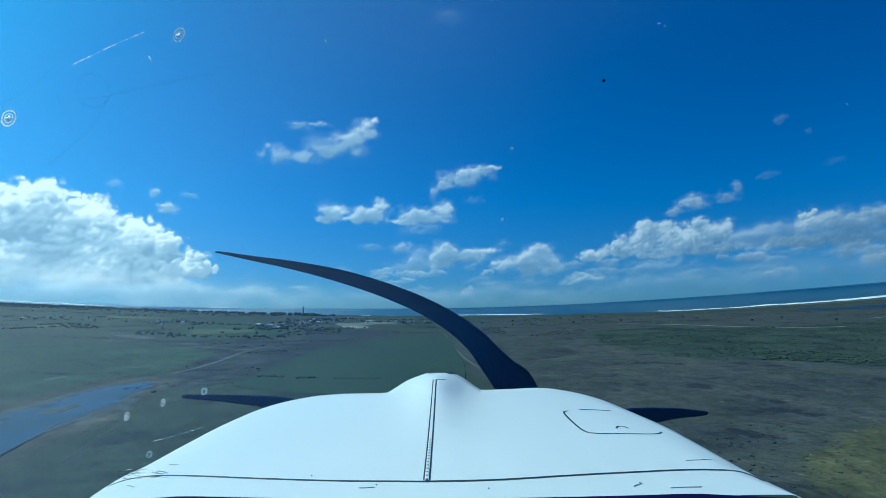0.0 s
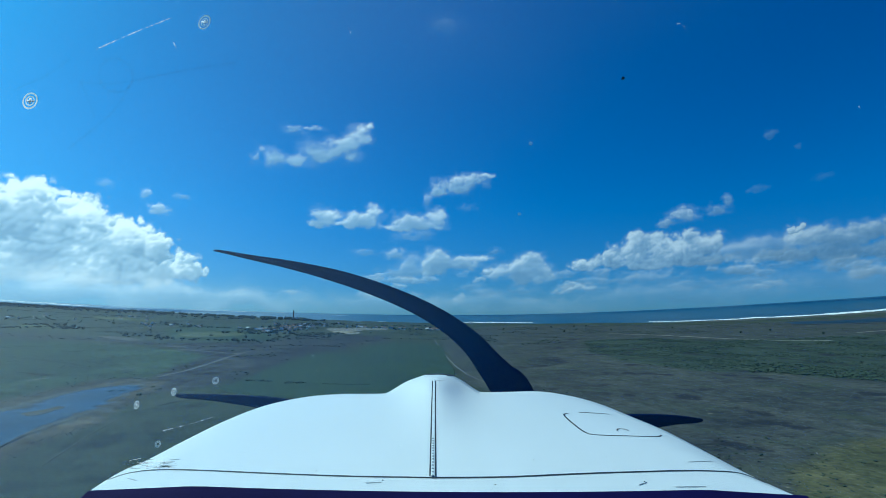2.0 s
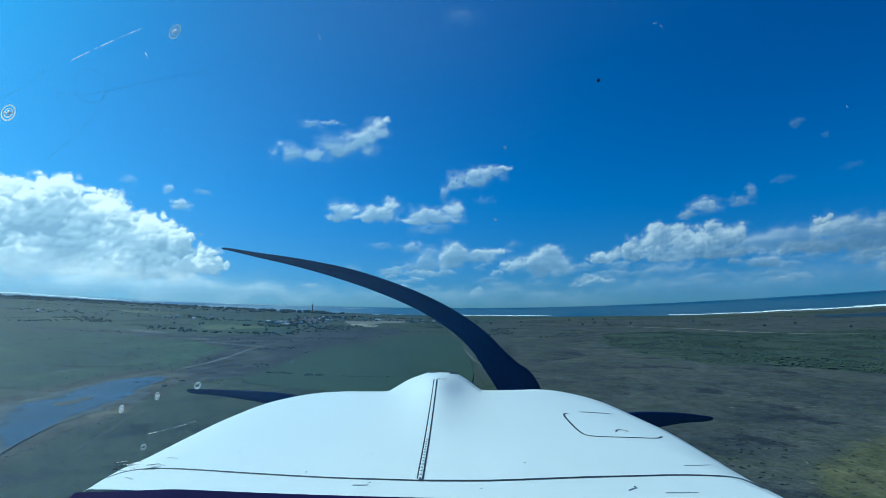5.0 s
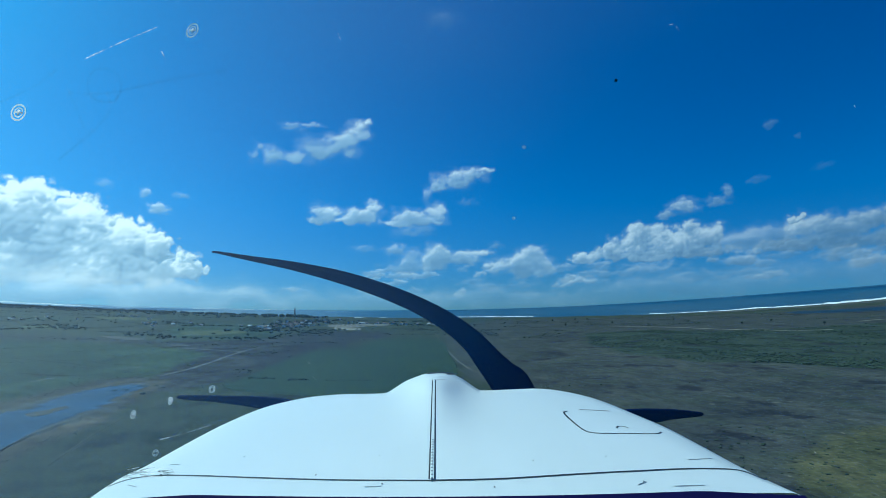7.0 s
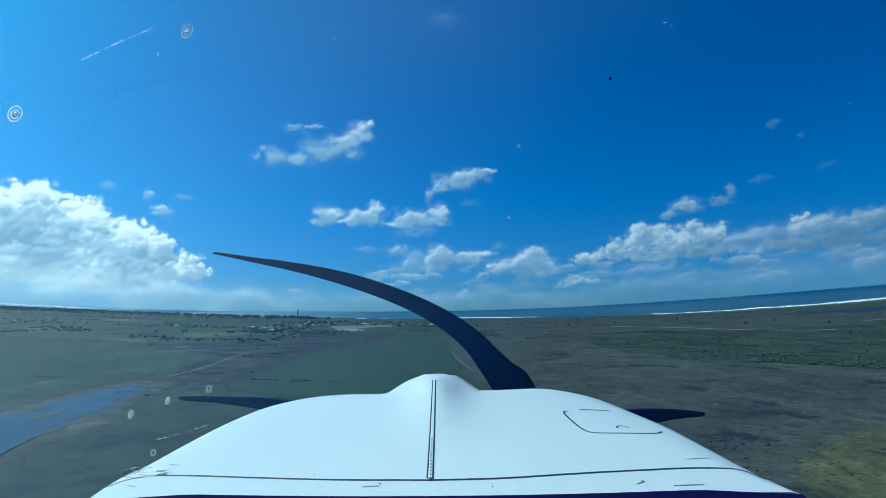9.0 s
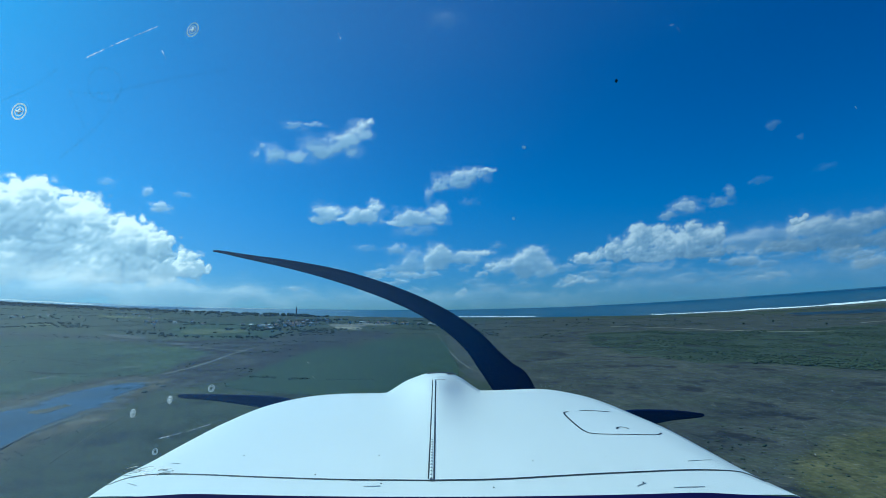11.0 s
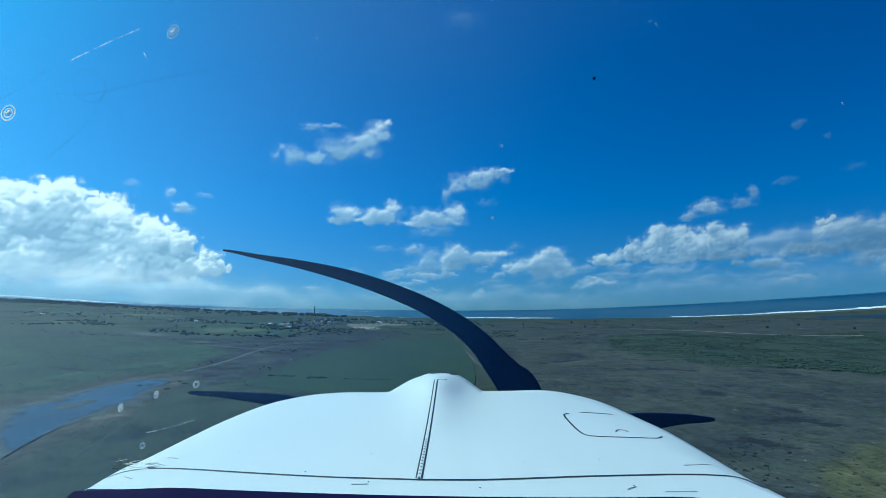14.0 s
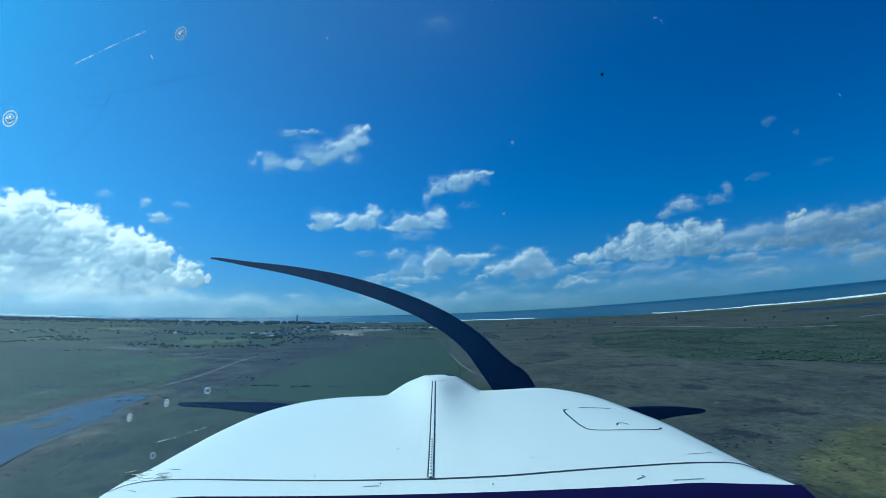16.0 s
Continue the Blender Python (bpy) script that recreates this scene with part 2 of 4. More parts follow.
    l.new(dust_veil.outputs[0], film.inputs[2])
    l.new(film.outputs[0], out.inputs[0])
    return m


def scratch_material():
    """Crazed acrylic: it lets the light glow through its rough face."""
    m, n, l, b = material("scratched_acrylic", (0.85, 0.88, 0.9), 0.6)
    t, x = n.new("ShaderNodeBsdfTranslucent"), n.new("ShaderNodeMixShader")
    t.inputs[0].default_value = (1, 1, 1, 1)
    x.inputs[0].default_value = 0.95
    l.new(b.outputs[0], x.inputs[1])
    l.new(t.outputs[0], x.inputs[2])
    l.new(x.outputs[0], n["Material Output"].inputs[0])
    return m


LAND = land_material()
FIELD = cover_material("mown_field_grass", (0.020, 0.038, 0.023), (0.042, 0.066, 0.034), 0.018, stretch=(1, 0.5, 1))
PASTURE = cover_material("yellowing_pasture", (0.066, 0.080, 0.032), (0.090, 0.098, 0.042), 0.02)
SAND = cover_material("pale_sand", (0.17, 0.15, 0.12), (0.34, 0.31, 0.25), 0.02)
PEAT = cover_material("dark_wet_peat", (0.014, 0.014, 0.012), (0.040, 0.036, 0.028), 0.1)
MUD = cover_material("pale_wet_mud", (0.050, 0.053, 0.045), (0.105, 0.105, 0.092), 0.12)
DUST = cover_material("dusty_track", (0.11, 0.104, 0.09), (0.20, 0.19, 0.165), 0.08)
BUSH = cover_material("gorse_leaves", (0.030, 0.046, 0.033), (0.064, 0.088, 0.060), 0.6)
LEAF = cover_material("tree_leaves", (0.030, 0.047, 0.039), (0.054, 0.074, 0.057), 0.8)
BARK = cover_material("grey_bark", (0.06, 0.05, 0.04), (0.13, 0.11, 0.08), 3.0)
SEA = water_material("grey_blue_sea", (0.017, 0.067, 0.110), 0.35, 0.08, 1.2, 0.25)
POOL = water_material("still_marsh_water", (0.010, 0.040, 0.092), 0.3, 0.12, 0.25, 0.08, (0.110, 0.115, 0.108))
LAGOON = water_material("grey_lagoon_water", (0.016, 0.034, 0.052), 0.45, 0.12, 0.25, 0.06, (0.085, 0.088, 0.080))
wn2, wl2 = SEA.node_tree.nodes, SEA.node_tree.links
# the water's colour turns paler, in streaks, towards the left
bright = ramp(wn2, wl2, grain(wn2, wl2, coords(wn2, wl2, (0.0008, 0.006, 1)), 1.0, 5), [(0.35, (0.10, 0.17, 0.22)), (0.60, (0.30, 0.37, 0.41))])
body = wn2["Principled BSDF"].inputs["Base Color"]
wl2.new(mix(wn2, wl2, attribute(wn2, "left_pale"), body.links[0].from_socket, bright), body)
FOAM = foam_material()
VAPOUR = cloud_material()
PAINT = paint_material()
GLASS = glass_material()
SEAL = material("dark_seam_sealant", (0.02, 0.022, 0.026), 0.7)[0]
STEEL = material("hinge_steel", (0.42, 0.44, 0.45), 0.35, 0.8)[0]
BLADE = cover_material("matt_black_blade_paint", (0.0006, 0.005, 0.040), (0.001, 0.007, 0.054), 3, 0.9)
BLADE.node_tree.nodes["Principled BSDF"].inputs["Specular IOR Level"].default_value = 0.03
NAVY = cover_material("navy_vinyl", (0.001, 0.001, 0.045), (0.002, 0.002, 0.060), 40, 0.9)
SCRATCH = scratch_material()
FAINT = scratch_material()
FAINT.name = "fine_scratch"
fn, fl = FAINT.node_tree.nodes, FAINT.node_tree.links
ft, fx = fn.new("ShaderNodeBsdfTransparent"), fn.new("ShaderNodeMixShader")
fg = ramp(fn, fl, grain(fn, fl, coords(fn, fl), 260, 2), [(0.42, (0.1, 0.1, 0.1)), (0.6, (0.65, 0.65, 0.65))])
fl.new(fg, fx.inputs[0])
fl.new(ft.outputs[0], fx.inputs[1])
fl.new(fn["Material Output"].inputs[0].links[0].from_socket, fx.inputs[2])
fl.new(fx.outputs[0], fn["Material Output"].inputs[0])
WORN = material("worn_primer", (0.34, 0.36, 0.38), 0.7)[0]
# one thin dark film for the painted pane reflections and the thumb smudge
REFLECTION_SMUDGE, sn, sl, sb = material("faint_reflection_smudge", (0.05, 0.09, 0.15), 0.5)
sb.inputs["Alpha"].default_value = 0.085
WALL = cover_material("pale_plaster_wall", (0.58, 0.57, 0.56), (0.76, 0.75, 0.73), 0.4)
TILE = cover_material("weathered_roof_tile", (0.22, 0.15, 0.12), (0.33, 0.24, 0.19), 0.5)
SHEET = cover_material("pale_sheet_metal", (0.45, 0.46, 0.48), (0.60, 0.61, 0.63), 0.3, 0.6)
SLATE = cover_material("blue_grey_slate", (0.14, 0.145, 0.155), (0.22, 0.225, 0.24), 0.5)
BRICK = cover_material("dark_tower_masonry", (0.07, 0.06, 0.055), (0.13, 0.11, 0.10), 0.4)


# ---- builders ----
def link(name, bm, mat, parent=None, label="", smooth=True):
    me = bpy.data.meshes.new(name)
    bm.to_mesh(me)
    bm.free()
    me.materials.append(mat)
    if smooth:
        me.shade_smooth()
    ob = new(name, me)
    if parent:
        ob.parent = parent
    return tagged(ob, label)


def part(name, bm, mat, parent, label="", smooth=True):
    return link(name, bm, mat, parent, label, smooth)


def height(x, y):
    """The coastal plain climbs very gently far out to both sides."""
    return (1.07e-05 if x < 0 else 1.46e-05) * x * x


def spline(points, steps, closed=False):
    """Catmull-Rom through points."""
    p, out = [np.array(q, float) for q in points], []
    n = len(p)
    for i in range(n if closed else n - 1):
        if closed:
            a, b, c, d = p[i - 1], p[i], p[(i + 1) % n], p[(i + 2) % n]
        else:
            a, b, c, d = p[max(i - 1, 0)], p[i], p[i + 1], p[min(i + 2, n - 1)]
        for k in range(steps):
            t = k / steps
            out.append(0.5 * (2 * b + (c - a) * t + (2 * a - 5 * b + 4 * c - d) * t * t + (3 * b - a - 3 * c + d) * t ** 3))
    if not closed:
        out.append(p[-1])
    return out


def grid_faces(bm, rows):
    """Quads between rows of vertices of equal length."""
    for r0, r1 in zip(rows, rows[1:]):
        for i in range(len(r0) - 1):
            bm.faces.new((r0[i], r0[i + 1], r1[i + 1], r1[i]))


def sheet(name, outline, up, mat, label, category, wobble=0.0, steps=6, seed=0, shore=0.0):
    """A flat patch of ground with a natural, uneven outline, slightly domed at its rim. shore: width of the shallow margin of a water."""
    pts = spline(outline, steps, True)
    mid = sum(pts) / len(pts)
    bm, top, foot, rings = bmesh.new(), [], [], []
    for q in pts:
        d = q - mid
        w = wobble * noise.noise(Vector((q[0] * 0.03, q[1] * 0.03, seed))) + wobble * 0.6 * noise.noise(Vector((q[0] * 0.13, q[1] * 0.13, seed + 5)))
        q = q + d / max(np.hypot(*d), 1) * w * 40
        lip = q + d / max(np.hypot(*d), 1) * (4.0 + 3.0 * noise.noise(Vector((q[0] * 0.2, q[1] * 0.2, seed))) if shore else 0.8)
        if shore:
            rings.append(bm.verts.new((*q, height(*q) + up)))
            q = q - d / max(np.hypot(*d), 1) * min(shore, 0.45 * np.hypot(*d)) * (1 + 0.8 * noise.noise(Vector((q[0] * 0.08, q[1] * 0.08, seed + 2))))
        top.append(bm.verts.new((*q, height(*q) + up)))
        foot.append(bm.verts.new((*lip, height(*lip) + up - 0.5)))
    face = bm.faces.new(top)
    face.normal_update()
    if face.normal.z < 0:
        face.normal_flip()
    n = len(top)
    rim = rings or top
    for i in range(n):
        k = (i + 1) % n
        bm.faces.new((rim[i], foot[i], foot[k], rim[k]))
        if rings:
            bm.faces.new((top[i], rings[i], rings[k], top[k]))
    bm.verts.index_update()
    shallow = {v.index for v in rings + foot}
    bmesh.ops.triangulate(bm, faces=[face])
    bmesh.ops.recalc_face_normals(bm, faces=bm.faces)
    if sum(f.normal.z * f.calc_area() for f in bm.faces) < 0:
        bmesh.ops.reverse_faces(bm, faces=bm.faces)
    ob = link(name, bm, mat, smooth=False)
    at = ob.data.attributes.new("depth", "FLOAT", "POINT")
    at.data.foreach_set("value", [0.0 if shore and k in shallow else 1.0 for k in range(len(ob.data.vertices))])
    return tagged(ob, label, category, kind="structure")


def ribbon(name, line, width, up, mat, label, category, steps=8, rough=0.3, seed=0, kind="structure"):
    """A strip of even or ragged width along a line on the ground."""
    pts = spline(line, steps)
    bm, left, mid, right = bmesh.new(), [], [], []
    for i, q in enumerate(pts):
        t = pts[min(i + 1, len(pts) - 1)] - pts[max(i - 1, 0)]
        s = np.array((-t[1], t[0])) / max(np.hypot(*t), 1e-6)
        w = width * (1 + rough * noise.noise(Vector((i * 0.7, seed, 3)))) / 2
        shift = s * width * rough * noise.noise(Vector((i * 0.31, seed, 9)))
        for side, store, dz in ((1, left, -0.2), (0, mid, 0.05), (-1, right, -0.2)):
            x, y = q + s * w * side + shift
            store.append(bm.verts.new((x, y, height(x, y) + up + dz)))
    grid_faces(bm, [right, mid, left])
    bmesh.ops.recalc_face_normals(bm, faces=bm.faces)
    if sum(f.normal.z for f in bm.faces) < 0:
        bmesh.ops.reverse_faces(bm, faces=bm.faces)
    return tagged(link(name, bm, mat), label, category, kind=kind)


def from_arrays(name, verts, faces, mat, smooth=False):
    me = bpy.data.meshes.new(name)
    me.from_pydata(verts, [], faces)
    me.materials.append(mat)
    if smooth:
        me.shade_smooth()
    return new(name, me)


# ---- the land, the sea and the shore ----
SHELF = [(-216, 229), (-222, 253), (-225, 277), (-228, 305), (-228, 335), (-212, 348), (-181, 326), (-167, 285), (-157, 245), (-148, 214), (-147, 196), (-146, 180), (-142, 163), (-141, 151)]
POND = [(-205, 218), (-210, 240), (-211, 261), (-213, 286), (-210, 309), (-196, 321), (-182, 313), (-177, 289), (-168, 257), (-159, 225), (-159, 209), (-156, 191), (-150, 173), (-148, 158)]
FIELD_EDGE = [(-128, 303), (-138, 345), (-141, 410), (-140, 504), (-135, 552), (-93, 565), (-98, 638), (-70, 724), (-4, 694), (8, 487), (12, 380), (4, 274), (-29, 269), (-70, 274)]
MEADOW = [(-644, 725), (-529, 713), (-329, 599), (-238, 532), (-221, 440), (-206, 369), (-200, 304), (-221, 288), (-240, 273), (-281, 269), (-742, 701)]
MEADOW_FAR = [(-576, 1047), (-735, 1423), (-580, 1399), (-335, 1000), (-258, 784), (-308, 745), (-415, 788)]
HEATH = [(14, 437), (4, 740), (24, 1421), (203, 1556), (460, 1526), (685, 1449), (1067, 1521), (1475, 1650), (2100, 1900), (128, 123), (77, 126), (77, 193), (36, 288), (16, 340)]
HEATH_LEFT = [(-788, 885), (-584, 812), (-364, 690), (-263, 759), (-250, 977), (-101, 931), (-74, 763), (-107, 700), (-138, 540), (-143, 414), (-141, 326), (-153, 300), (-170, 283), (-190, 285), (-198, 342), (-224, 441), (-238, 520), (-358, 652), (-564, 760), (-709, 798)]
SCRUB = [(229, 794), (353, 852), (455, 780), (615, 814), (778, 874), (985, 896), (328, 303), (297, 338), (263, 381), (206, 395), (179, 474), (173, 580)]
WOODLAND = [(-3100, 3000), (-2100, 2050), (-1250, 1500), (-760, 1450), (-380, 1230), (60, 1230), (200, 1650), (-500, 2150), (-1100, 2650), (-2500, 3200)]
TUSSOCK = [(115, 161), (141, 179), (167, 193), (211, 197), (128, 123), (83, 125)]
FLAT = [(-132, 142), (-133, 182), (-160, 266), (-125, 288), (-70, 274), (-30, 278), (-43, 204), (-72, 134), (-103, 120)]
COAST = [(-3900, 2600), (-3500, 3300), (-3059, 3419), (-2679, 3433), (-2147, 3223), (-1716, 3109), (-1131, 2724), (-689, 2331), (-476, 2262), (-195, 2017), (-10, 1887), (96, 1879), (238, 1817), (351, 1762), (531, 1760), (709, 1704), (802, 1696), (920, 1735), (1036, 1765), (1185, 1839), (1296, 1846), (1440, 1896), (1580, 1933), (1827, 2040), (2250, 2240), (2900, 2500)]


def inside(points, poly):
    """A soft mask: 1 inside the outline, 0 outside, blending over a band that grows with distance."""
    x, y = points[:, 0], points[:, 1]
    odd, near = np.zeros(len(x), bool), np.full(len(x), 1e9)
    for (ax, ay), (bx, by) in zip(poly, poly[1:] + poly[:1]):
        cross = (ay > y) != (by > y)
        odd ^= cross & (x < (bx - ax) * (y - ay) / (by - ay + 1e-9) + ax)
        t = np.clip(((x - ax) * (bx - ax) + (y - ay) * (by - ay)) / ((bx - ax) ** 2 + (by - ay) ** 2 + 1e-9), 0, 1)
        near = np.minimum(near, np.hypot(x - ax - t * (bx - ax), y - ay - t * (by - ay)))
    band = 10 + 0.05 * np.hypot(x, y)
    return np.clip(0.5 + np.where(odd, near, -near) / band, 0, 1)


def make_land():
    turns = np.radians(np.concatenate([np.arange(-180, -54, 6), np.arange(-54, 54.1, 0.4), np.arange(60, 180.1, 6)]))
    far = np.concatenate([[0.0, 15, 30, 45], 60 * (4900 / 60) ** (np.arange(190) / 189)])
    r, a = np.meshgrid(far, turns, indexing="ij")
    x, y = r * np.sin(a), r * np.cos(a)
    z = np.where(x < 0, 1.07e-05, 1.46e-05) * x * x
    v = np.stack([x, y, z], -1).reshape(-1, 3)
    soft = np.array([noise.noise(Vector((p[0] * 0.02, p[1] * 0.02, 0))) for p in v])
    v[:, 2] += 0.5 * soft * np.clip(np.hypot(v[:, 0], v[:, 1]) / 300, 0.2, 1)
    nr, na = r.shape
    i, j = np.meshgrid(np.arange(nr - 1), np.arange(na - 1), indexing="ij")
    q = (i * na + j).ravel()
    faces = np.stack([q, q + 1, q + na + 1, q + na], -1)[:, ::-1]
    me = bpy.data.meshes.new("ground")
    me.from_pydata(v.tolist(), [], faces.tolist())
    me.materials.append(LAND)
    me.shade_smooth()
    p = v[:, :2]
    wide = [((c[0] - CENTRE[0]) * 1.15 + CENTRE[0], (c[1] - CENTRE[1]) * 1.12 + CENTRE[1]) for c in SHELF]
    covers = {"meadow": np.maximum(inside(p, MEADOW), inside(p, MEADOW_FAR)), "heath": inside(p, HEATH), "bog": inside(p, HEATH_LEFT),
              "scrub": np.maximum(inside(p, SCRUB), inside(p, WOODLAND)), "mud": inside(p, wide), "tussock": inside(p, TUSSOCK), "flat": inside(p, FLAT)}
    for name, value in covers.items():
        at = me.attributes.new(name, "FLOAT", "POINT")
        at.data.foreach_set("value", value.astype(np.float32))
    return tagged(new("ground", me), "flat green and brown coastal marsh and heath", "marsh", kind="structure")


CENTRE = (sum(c[0] for c in SHELF) / len(SHELF), sum(c[1] for c in SHELF) / len(SHELF))
make_land()


def make_sea():
    """All the water beyond the coast, out to the horizon."""
    edge = spline(COAST, 12)
    bm, rows, left_pale = bmesh.new(), [], []
    for k in range(14):
        row = []
        for i, q in enumerate(edge):
            d = math.hypot(*q)
            jag = 1 + 0.006 * noise.noise(Vector((i * 0.35, 0, 2)))
            far = d * jag + (4960 - d * jag) * (k / 13) ** 1.5
            x, y = q[0] / d * far, q[1] / d * far
            row.append(bm.verts.new((x, y, height(x, y) + (1.2 if k else 0.1))))
            left_pale.append(min(1, max(0, (-x / math.hypot(x, y) - 0.12) / 0.30)))
        rows.append(row)
    grid_faces(bm, rows[::-1])
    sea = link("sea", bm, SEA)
    sea.data.attributes.new("left_pale", "FLOAT", "POINT").data.foreach_set("value", left_pale)
    tagged(sea, "dark grey-blue sea reaching to the horizon", "sea", kind="structure")


make_sea()


def make_surf(line, depth, out, seed, label="white lines of surf breaking along the beach"):
    """Broken white water in a band off the shore."""
    pts = spline(line, 24)
    bm = bmesh.new()
    rows, cover = [], []
    for k, c in enumerate((0.0, 0.75, 0.95, 0.6, 0.0)):
        row = []
        for i, q in enumerate(pts):
            d = math.hypot(*q)
            far = d + out + depth * (k / 4 - 0.3) + 0.35 * depth * noise.noise(Vector((i * 0.12, seed, 0))) + 0.3 * depth * noise.noise(Vector((i * 0.55, seed, 8)))
            x, y = q[0] / d * far, q[1] / d * far
            row.append(bm.verts.new((x, y, height(x, y) + 1.7)))
            end = min(1, i / 12, (len(pts) - 1 - i) / 12)
            cover.append(c * end + 0.45 * noise.noise(Vector((i * 0.06, seed, 4))) + 0.75 * noise.noise(Vector((i * 0.5, seed + k * 0.9, 6))))
        rows.append(row)
    grid_faces(bm, rows)
    ob = link("surf", bm, FOAM)
    at = ob.data.attributes.new("cover", "FLOAT", "POINT")
    at.data.foreach_set("value", cover)
    return tagged(ob, label, "surf", "surf", "stuff")


make_surf(COAST[15:], 110, 30, 1)
make_surf(COAST[18:], 130, 75, 6)
make_surf(COAST[21:], 120, 150, 2)
make_surf([(-21, 1895), (96, 1879), (238, 1817), (354, 1757)], 150, 40, 3)
make_surf([(-361, 2022), (-291, 1987)], 70, 20, 5)
make_surf([(-262, 1971), (-205, 1938)], 90, 20, 7)
make_surf([(-3379, 3425), (-3181, 3554), (-2764, 3541), (-2271, 3409), (-1594, 3220)], 330, 120, 4, "pale bright strip of water on the estuary sands")
make_surf([(-2087, 4029), (-1724, 4268), (-1394, 4625)], 160, 40, 8, "pale bright strip of water on the estuary sands")
make_surf([(-958, 3744), (-761, 3719), (-558, 3389)], 110, 40, 9, "pale bright strip of water on the estuary sands")
ribbon("beach", [(x * 0.97, y * 0.97) for x, y in COAST[17:]], 110, 0.9, MUD, "strip of dull grey sand beach along the shore", "beach", 12)

# ---- water and tracks on the marsh ----
sheet("pond", POND, 0.55, POOL, "shallow blue pond with muddy uneven banks", "pond", 0.14, 14, 1, 15.0)
sheet("pond", [(-559, 822), (-538, 833), (-448, 757), (-463, 736)], 0.5, MUD, "narrow pale pool in the meadow", "pond", 0.1, 6, 2)
sheet("pond", [(-347, 642), (-331, 648), (-315, 621), (-335, 624)], 0.5, MUD, "small pale pool in the meadow", "pond", 0.05, 6, 3)
sheet("sand_patch", [(-234, 1112), (-180, 1094), (-168, 1017), (-211, 1031)], 0.5, SAND, "bare pale sand patch before the village", "sand", 0.15, 6, 4)
sheet("mud_bank", [(-189, 233), (-187, 240), (-186, 250), (-181, 246), (-180, 234), (-183, 229)], 0.62, MUD, "low pale mud bank in the pond", "mud", 0.08, 6, 12)
sheet("lagoon", [(1009, 1463), (1167, 1472), (1360, 1522), (1518, 1554), (1282, 1314), (1138, 1275), (1012, 1278), (942, 1323)], 1.2, LAGOON, "narrow dark grey lagoon behind the beach", "lagoon", 0.5, 8, 14, 30.0)
sheet("field", FIELD_EDGE, 0.35, FIELD, "flat dark green grass field", "field", 0.02, 6, 5)
ribbon("sandy_path", [(-10, 863), (3, 613), (11, 476), (20, 389), (31, 338), (40, 304)], 1.2, 0.3, DUST, "worn sandy path across the heath", "path", 10, 0.9, 3)
ribbon("coast_road", [(343, 1007), (421, 917), (465, 813), (522, 748), (581, 737)], 9, 0.6, SAND, "pale straight gravel road behind the shore", "road", 8, 0.5, 4)
ribbon("coast_road", [(774, 920), (851, 956), (993, 1020)], 7, 0.6, SAND, "pale straight gravel road behind the shore", "road", 8, 0.5, 5)
ribbon("dirt_track", [(-199, 357), (-199, 414), (-213, 516), (-215, 603), (-179, 656)], 2.6, 0.5, DUST, "pale dirt track over the brown heath", "track", 8, 0.7, 7)
ribbon("dirt_track", [(-307, 596), (-243, 558), (-211, 540)], 3.0, 0.5, DUST, "pale dirt track over the brown heath", "track", 8, 0.7, 8)
ribbon("dirt_track", [(-116, 702), (-106, 746), (-83, 766)], 4.0, 0.5, DUST, "pale dirt track over the brown heath", "track", 8, 0.7, 9)
ribbon("dirt_track", [(-136, 275), (-141, 252), (-141, 229), (-136, 205), (-130, 184), (-122, 159)], 0.7, 0.15, MUD, "faint grey track over the bare flats", "track", 8, 0.9, 11)
ribbon("dirt_track", [(-135, 323), (-140, 406), (-141, 488), (-140, 560)], 3.0, 0.6, PEAT, "dark dirt track along the field's edge", "track", 8, 0.5, 6)


for k, (line, w) in enumerate((([(-460, 518), (-413, 504), (-384, 507)], 2.2), ([(-326, 463), (-290, 438), (-268, 429)], 1.6), ([(-770, 864), (-653, 805), (-598, 816)], 2.5), ([(-308, 377), (-285, 363), (-274, 365)], 1.0), ([(-239, 415), (-223, 406), (-219, 413)], 1.0),
                               ([(-238, 398), (-246, 374), (-273, 365), (-320, 381)], 1.2), ([(-445, 503), (-371, 467), (-312, 435)], 1.4), ([(-225, 315), (-218, 348), (-223, 433)], 1.2), ([(-247, 480), (-190, 386), (-168, 360)], 1.0))):
    ribbon("ditch", line, w, 0.3, PEAT, "narrow dark drainage ditch in the marsh", "ditch", 8, 0.6, 30 + k)
for k, line in enumerate(([(-272, 334), (-271, 344), (-269, 351)], [(-499, 576), (-487, 568)], [(-252, 398), (-246, 415)])):
    ribbon("mud_streak", line, 2.2, 0.35, DUST, "pale dried mud streak in the marsh", "mud", 8, 0.8, 50 + k)


# ---- plants ----
BALL = bmesh.new()
bmesh.ops.create_icosphere(BALL, subdivisions=1, radius=1)
BALL_V = np.array([v.co[:] for v in BALL.verts])
BALL_F = np.array([[v.index for v in f.verts] for f in BALL.faces])
BALL.free()


def clumps(name, places, mat, label, category, rng, flat=0.7):
    """Many small uneven leaf clumps as one object. places: x, y, size."""
    verts, faces, n = [], [], 0
    for x, y, s in places:
        for k in range(3):
            r = s * rng.uniform(0.35, 0.7)
            ox, oy = rng.uniform(-s, s) * 0.6, rng.uniform(-s, s) * 0.6
            b = BALL_V * rng.uniform(0.7, 1.25, (len(BALL_V), 1)) * (r, r, r * flat)
            verts.append(b + (x + ox, y + oy, height(x, y) + r * flat * 0.75))
            faces.append(BALL_F + n)
            n += len(BALL_V)
